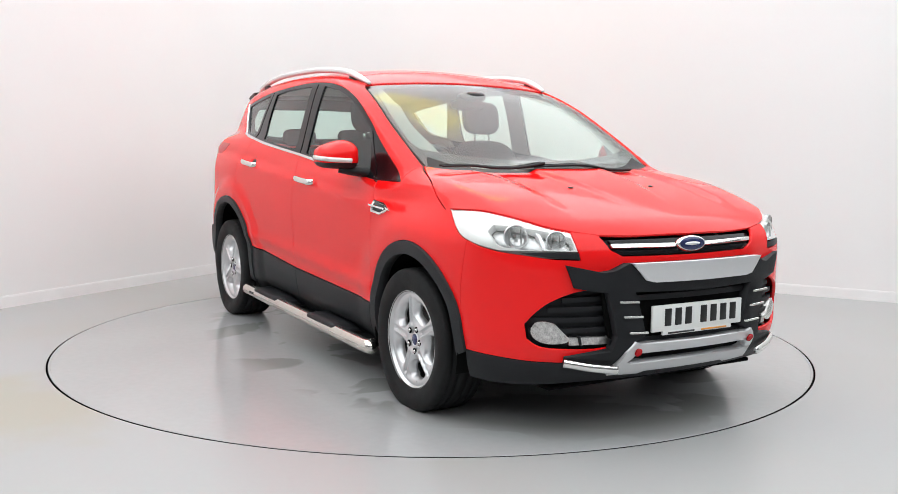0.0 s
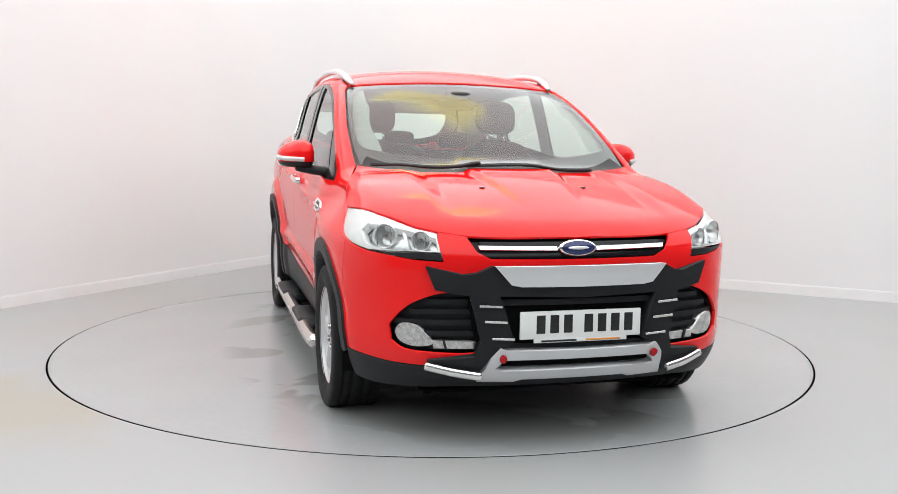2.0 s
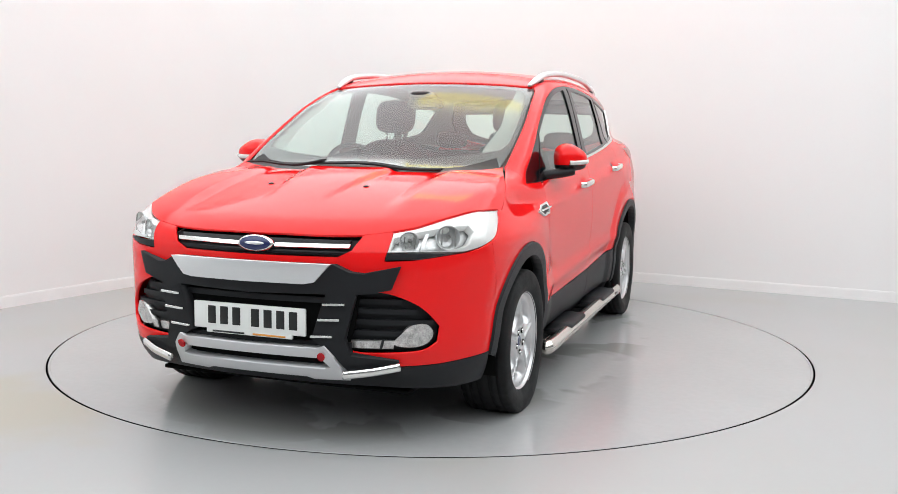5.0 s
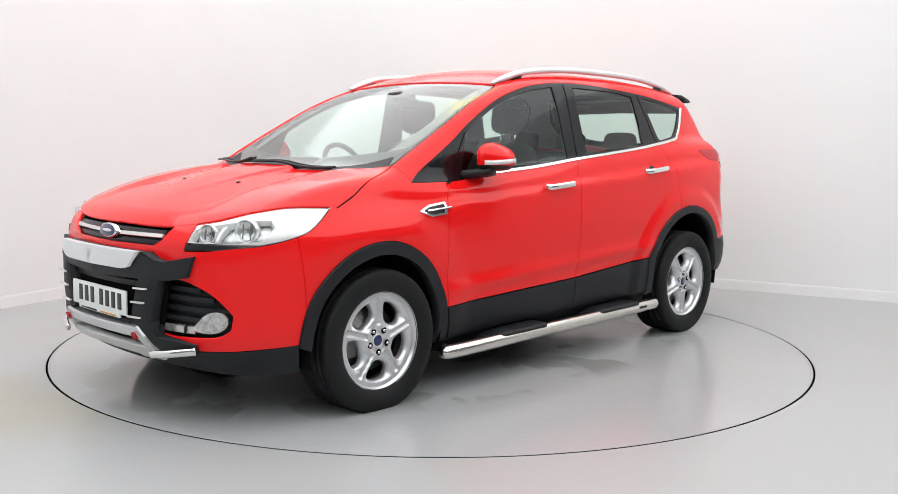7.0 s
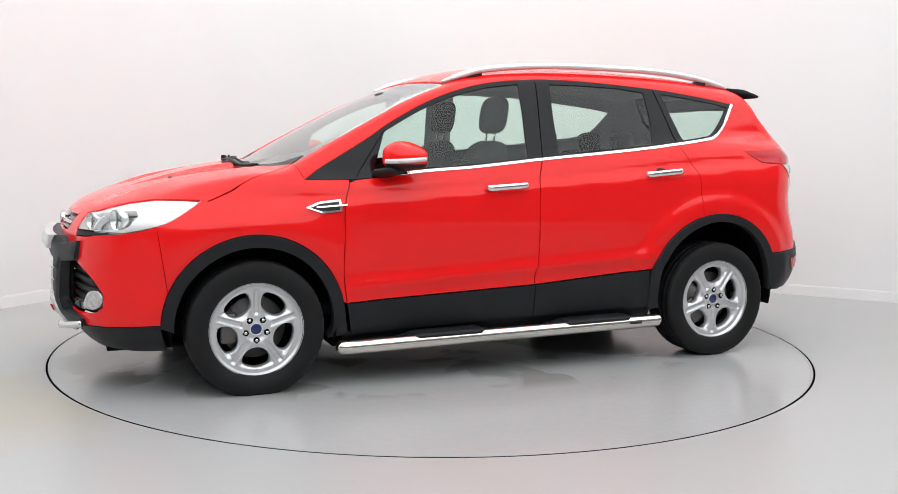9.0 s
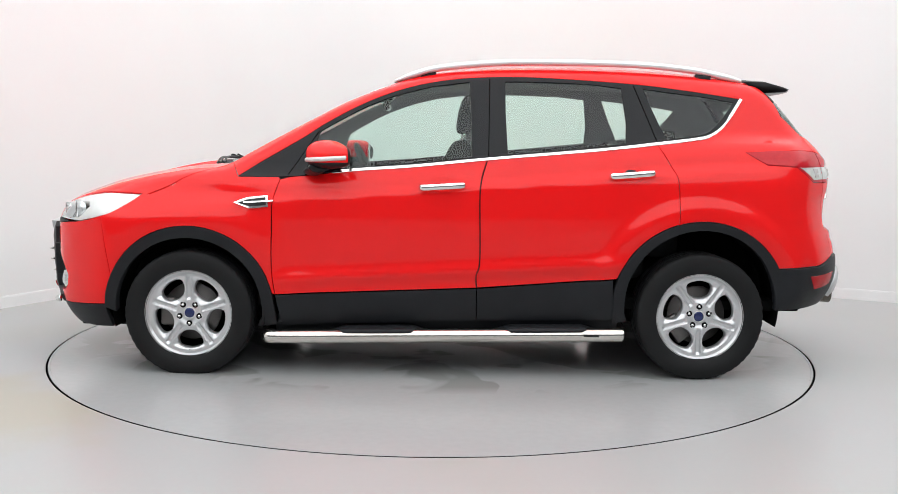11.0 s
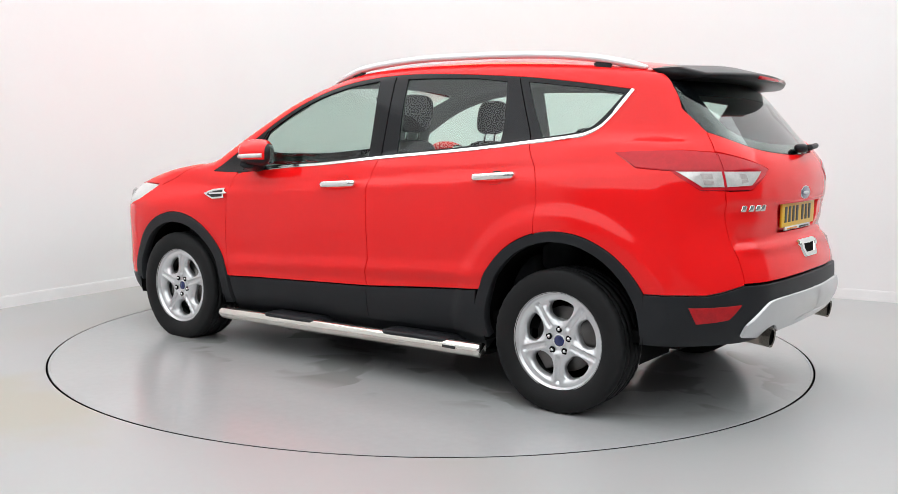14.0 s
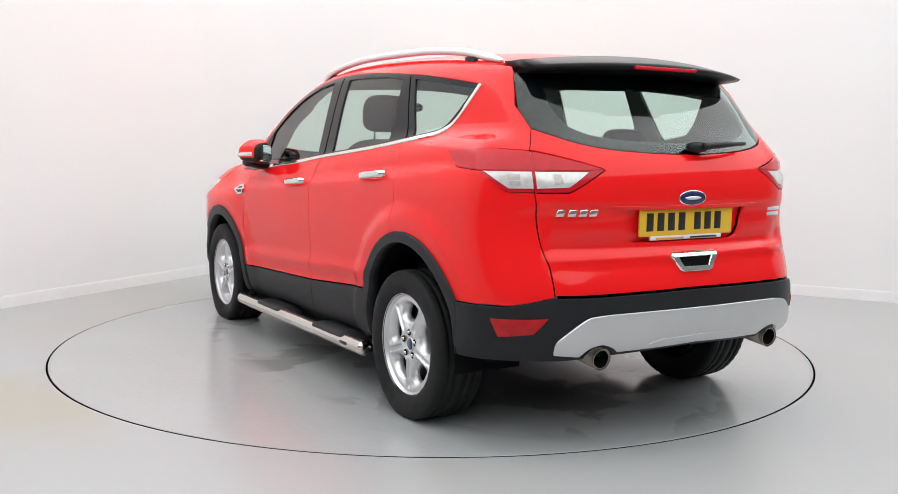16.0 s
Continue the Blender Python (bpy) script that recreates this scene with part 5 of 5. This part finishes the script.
# ---- underside and cabin ----
def build_cabin():
    part("underbody", block((-1.55, -0.50, 0.27), (1.85, 0.50, 0.37), 0.04), DARK, car, "black underbody")
    # two flat slabs added to keep light off the ground beneath the car
    part("undertray", block((-0.95, -0.60, 0.205), (2.02, 0.60, 0.225), 0.008), DARK, car)
    part("sill_tray", block((-0.93, -0.84, 0.205), (0.96, 0.84, 0.225), 0.008), DARK, car)
    part("floor_pan", block((-1.90, -0.80, 0.36), (1.00, 0.80, 0.42), 0.01), DARK, car)
    part("engine_bay", block((0.98, -0.60, 0.36), (1.95, 0.60, 0.78), 0.05), DARK, car)
    part("boot_floor", block((-1.95, -0.62, 0.42), (-1.70, 0.62, 0.72), 0.03), DARK, car)
    for cx, cz, r in ((1.345, 0.345, 0.40), (-1.345, 0.39, 0.415)):
        for k in (1, -1):
            bm = bmesh.new()
            ring = []
            for i in range(33):
                a = radians(-14 + 208 * i / 32)
                ring.append([bm.verts.new((cx + r * math.cos(a), k * y, cz + r * math.sin(a))) for y in (0.885, 0.56)])
            for p, q in zip(ring, ring[1:]):
                bm.faces.new((p[0], p[1], q[1], q[0]))
            bm.faces.new([p[1] for p in ring])
            part("arch_liner", bm, DARK, car, "black wheel arch liner")
    # door cards
    for run in ([S(*GAP1[::-1]), S((0.893, 0.43), (-0.168, 0.475)), S(*GAP2), S(*cut(BELT, -0.216, 0.865)[::-1])],
                [S(*GAP2[::-1]), S((-0.168, 0.475), (-0.90, 0.533)), S(*arc(*ARCH_R, 0.465, 20, 74)), S(*GAP3), S(*cut(BELT, -1.11, -0.217)[::-1])]):
        pair("door_card", TRIM, car, run, "black plastic door lining", offset=-0.075, depth=-0.0, gap=-0.01, step=0.08)
    pair("luggage_trim", TRIM, car, [S((-1.2, 0.80), (-1.2, 1.24), (-1.40, 1.27), (-1.75, 1.27), (-1.9, 1.15), (-1.9, 0.75))], offset=-0.08, depth=0.0, gap=0, step=0.08)
    # dashboard
    bm = bmesh.new()
    prof = [(1.16, 1.075), (0.98, 1.085), (0.80, 1.075), (0.70, 1.04), (0.66, 0.96), (0.70, 0.80), (0.82, 0.62), (1.10, 0.60)]
    cols = []
    for i in range(13):
        y = 0.74 * (2 * i / 12 - 1)
        hump = 0.035 * math.exp(-((y + 0.37) / 0.15) ** 2)
        cols.append([bm.verts.new((x - 0.20 * y * y, y, z + (hump if z > 1.0 else 0))) for x, z in prof])
    for a, b in zip(cols, cols[1:]):
        for j in range(len(prof)):
            m = (j + 1) % len(prof)
            bm.faces.new((a[j], a[m], b[m], b[j]))
    bmesh.ops.recalc_face_normals(bm, faces=bm.faces)
    dash = part("dashboard", bm, TRIM, car, "dark moulded dashboard")
    part("centre_screen", block((0.665, -0.10, 0.97), (0.70, 0.10, 1.05), 0.006), GLOSSBLACK, dash)
    bm = bmesh.new()
    ring = [(0.185 * math.cos(a), 0.185 * math.sin(a)) for a in np.linspace(0, 2 * math.pi, 25)]
    tube([(0.0, u, v) for u, v in ring], 0.015, 10, bm, caps=False, steps=2)
    block((-0.02, -0.07, -0.06), (0.02, 0.07, 0.05), 0.015, bm)
    for q in ((-0.17, 0.0), (0.17, 0.0), (0.0, -0.17)):
        tube([(0, q[0] * 0.3, q[1] * 0.3), (0, q[0], q[1])], 0.012, 8, bm, steps=2)
    bmesh.ops.transform(bm, matrix=pose(0.51, -0.37, 1.045, 0, 24, 0), verts=bm.verts)
    part("steering_wheel", bm, TRIM, car, "black three-spoke steering wheel")
    # seats
    for y in (0.395, -0.395):
        bm = pebble((0.26, y, 0.62), (0.28, 0.26, 0.10), 4)
        pebble((-0.01, y, 0.92), (0.085, 0.255, 0.33), 3.4, bm, shear=-0.085)
        seat = part("front_seat", bm, CLOTH, car, "black cloth front seat")
        part("headrest", pebble((-0.118, y, 1.395), (0.050, 0.130, 0.105), 3.4, None, 32, 20, -0.015), CLOTH, seat)
        for k in (-1, 1):
            part("headrest_post", tube([(-0.090, y + k * 0.055, 1.21), (-0.108, y + k * 0.055, 1.33)], 0.007, 8, steps=2), CHROME, seat)
    bm = block((-1.10, -0.66, 0.50), (-0.62, 0.66, 0.70), 0.06, None, 4)
    block((-1.28, -0.66, 0.62), (-1.10, 0.66, 1.18), 0.05, bm, 4)
    bench = part("rear_bench", bm, CLOTH, car, "black cloth rear bench seat")
    for y in (0.42, 0, -0.42):
        part("headrest", pebble((-1.235, y, 1.255), (0.045, 0.12, 0.062), 3.4), CLOTH, bench)
    # mirror and sensor pod behind the windscreen
    pod = part("interior_mirror", pebble((0.36, 0.0, 1.455), (0.02, 0.115, 0.032), 3.0), GLOSSBLACK, car, "black interior mirror and sensor pod")
    part("sensor_pod", pebble((0.40, 0.0, 1.50), (0.075, 0.08, 0.030), 2.6), GLOSSBLACK, pod)


build_cabin()

# ---- the studio ----
CORNER = Vector((-1.2496, 4.1902, 0))
ALONG_L = Vector((-0.4911, -0.8711, 0)).normalized()   # along the one wall, away from the corner
ALONG_R = Vector((0.8815, -0.4722, 0)).normalized()    # along the other
LEN_L, LEN_R, HIGH = 11.0, 10.0, 3.4


def room_path(inset=0.0, bend=0.9):
    """The inner line of the walls seen from above, with a rounded far corner."""
    d = inset
    base = CORNER + (ALONG_L + ALONG_R) * d
    a = base + ALONG_L * (LEN_L - 2 * d)
    c = base + ALONG_R * (LEN_R - 2 * d)
    b = a + ALONG_R * (LEN_R - 2 * d)
    r = bend - d
    arcs = []
    for i in range(13):
        t = i / 12
        p0, p1, p2 = base + ALONG_L * r, base, base + ALONG_R * r
        arcs.append(p0 * (1 - t) ** 2 + p1 * (2 * t * (1 - t)) + p2 * t * t)
    return [b, a] + arcs + [c]


def ring_wall(bm, inner, outer, z0, z1, closed=True):
    n = len(inner)
    vs = [[bm.verts.new((p.x, p.y, z)) for p in line] for line in (inner, outer) for z in (z0, z1)]
    for i in range(n if closed else n - 1):
        j = (i + 1) % n
        for a, b in ((0, 1), (1, 3), (3, 2), (2, 0)):
            bm.faces.new((vs[a][i], vs[a][j], vs[b][j], vs[b][i]))
    bmesh.ops.recalc_face_normals(bm, faces=bm.faces)
    return bm


# the two dark walls are unseen, added to deepen reflections in the bodywork
for name, cutter, mat, label in (("wall_north", slice(1, None), WALL, "plain white painted studio wall with a rounded corner"),
                                 ("wall_south", slice(0, 2), UNSEEN_DARK, "unseen dark grey wall behind the camera, added to darken reflections"), ("wall_east", slice(-1, 1), UNSEEN_DARK, "unseen dark grey side wall, added to darken reflections")):
    if name == "wall_east":
        inner, outer = [[p[-1], p[0]] for p in (room_path(), room_path(-0.2))]
    else:
        inner, outer = room_path()[cutter], room_path(-0.2)[cutter]
    wall = part(name, ring_wall(bmesh.new(), inner, outer, -0.05, HIGH, False), mat)
    tagged(wall, label, "wall", kind="structure")
    wall.data.set_sharp_from_angle(angle=radians(40))
bm = ring_wall(bmesh.new(), room_path(0.014), room_path(0.002), -0.004, 0.074)
ring_wall(bm, room_path(0.010), room_path(0.0025), 0.074, 0.082)
board = part("baseboard", bm, SKIRT)
tagged(board, "white painted low baseboard", "baseboard", kind="structure")
board.data.set_sharp_from_angle(angle=radians(40))

# floor with a round opening for the turntable
GAPW = 0.010
bm = bmesh.new()
seg = 256
prev = None
for i in range(seg + 1):
    a = 2 * math.pi * i / seg
    c, s = math.cos(a), math.sin(a)
    row = [bm.verts.new((r * c, r * s, z)) for r, z in ((RADIUS + GAPW / 2, -0.12), (RADIUS + GAPW / 2, -0.006), (RADIUS + GAPW / 2 + 0.002, -0.004), (4.0, -0.004), (16.0, -0.004))]
    if prev:
        for j in range(4):
            bm.faces.new((prev[j], row[j], row[j + 1], prev[j + 1]))
    prev = row
bmesh.ops.remove_doubles(bm, verts=bm.verts, dist=1e-5)
bmesh.ops.recalc_face_normals(bm, faces=bm.faces)
floor = part("floor", bm, FLOOR, smooth=False)
tagged(floor, "smooth grey painted studio floor with faint stains", "floor", kind="structure")
# its upright wall is an added black liner, so the groove looks shaded
pit = part("pit", lathe([(0.001, -0.121), (RADIUS + GAPW / 2 - 0.0008, -0.121), (RADIUS + GAPW / 2 - 0.0008, -0.0065)], "z", 256), DARK, smooth=False)
tagged(pit, "pit under the turntable with an added black liner shading the groove", "pit", kind="structure")

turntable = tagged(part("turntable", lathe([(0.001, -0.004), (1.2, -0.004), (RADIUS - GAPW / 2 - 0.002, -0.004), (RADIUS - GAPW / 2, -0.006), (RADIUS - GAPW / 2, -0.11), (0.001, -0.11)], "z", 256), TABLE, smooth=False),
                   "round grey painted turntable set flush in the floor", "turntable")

edge = part("edge_trim", lathe([(RADIUS - GAPW / 2 - 0.014, -0.004), (RADIUS - GAPW / 2 - 0.013, -0.0025), (RADIUS - GAPW / 2 - 0.003, -0.0025), (RADIUS - GAPW / 2 - 0.0015, -0.005)], "z", 256), TABLE, turntable, "thin grey edge strip", False)

# black ring over the table's side wall, painting the shade inside the groove
part("rubber_seal", lathe([(RADIUS - GAPW / 2 - 0.001, -0.0048), (RADIUS - GAPW / 2 + 0.0015, -0.0052), (RADIUS - GAPW / 2 + 0.0015, -0.10)], "z", 256), DARK, turntable, "black strip standing in for the groove's shade", False)

bm = bmesh.new()
bm.faces.new([bm.verts.new((p.x, p.y, HIGH)) for p in room_path(-0.1)])
ceiling = part("ceiling", bm, CEIL, smooth=False)
tagged(ceiling, "plain white studio ceiling", "ceiling", kind="structure")


def ceiling_light(u, v, w, h, glow, label):
    """A flat luminous panel under the ceiling; u and v run along the two walls from the corner."""
    c = CORNER + ALONG_L * u + ALONG_R * v
    rot = math.degrees(math.atan2(ALONG_R.y, ALONG_R.x))
    lamp = part("ceiling_light", block((-w / 2, -h / 2, 0.0), (w / 2, h / 2, 0.02)), glow, None, smooth=False)
    lamp.matrix_basis = pose(c.x, c.y, HIGH - 0.035, 0, 0, rot)
    tagged(lamp, label, "ceiling light", "lights over the turntable")


for i in range(4):
    for j in range(3):
        ceiling_light(1.375 + 2.75 * i, 1.67 + 3.33 * j, 3.328, 2.748, PANELGLOW, "bright white square studio ceiling panel")

warm = part("ceiling_light", block((-0.55, -0.22, -0.02), (0.55, 0.22, 0.0), 0.004), WARMGLOW, smooth=False)
warm.matrix_basis = pose(0.10, 1.15, HIGH - 0.06, 0, 0, -28)
tagged(warm, "narrow warm yellow lamp among the ceiling panels", "ceiling light", "lights over the turntable")


def motions():
    turn = [(t, pose(0, 0, 0, 0, 0, a)) for t, a in TURNS]
    walk(turntable, turn)
    walk(car, [(t, m @ pose(*OFF)) for t, m in turn])


motions()
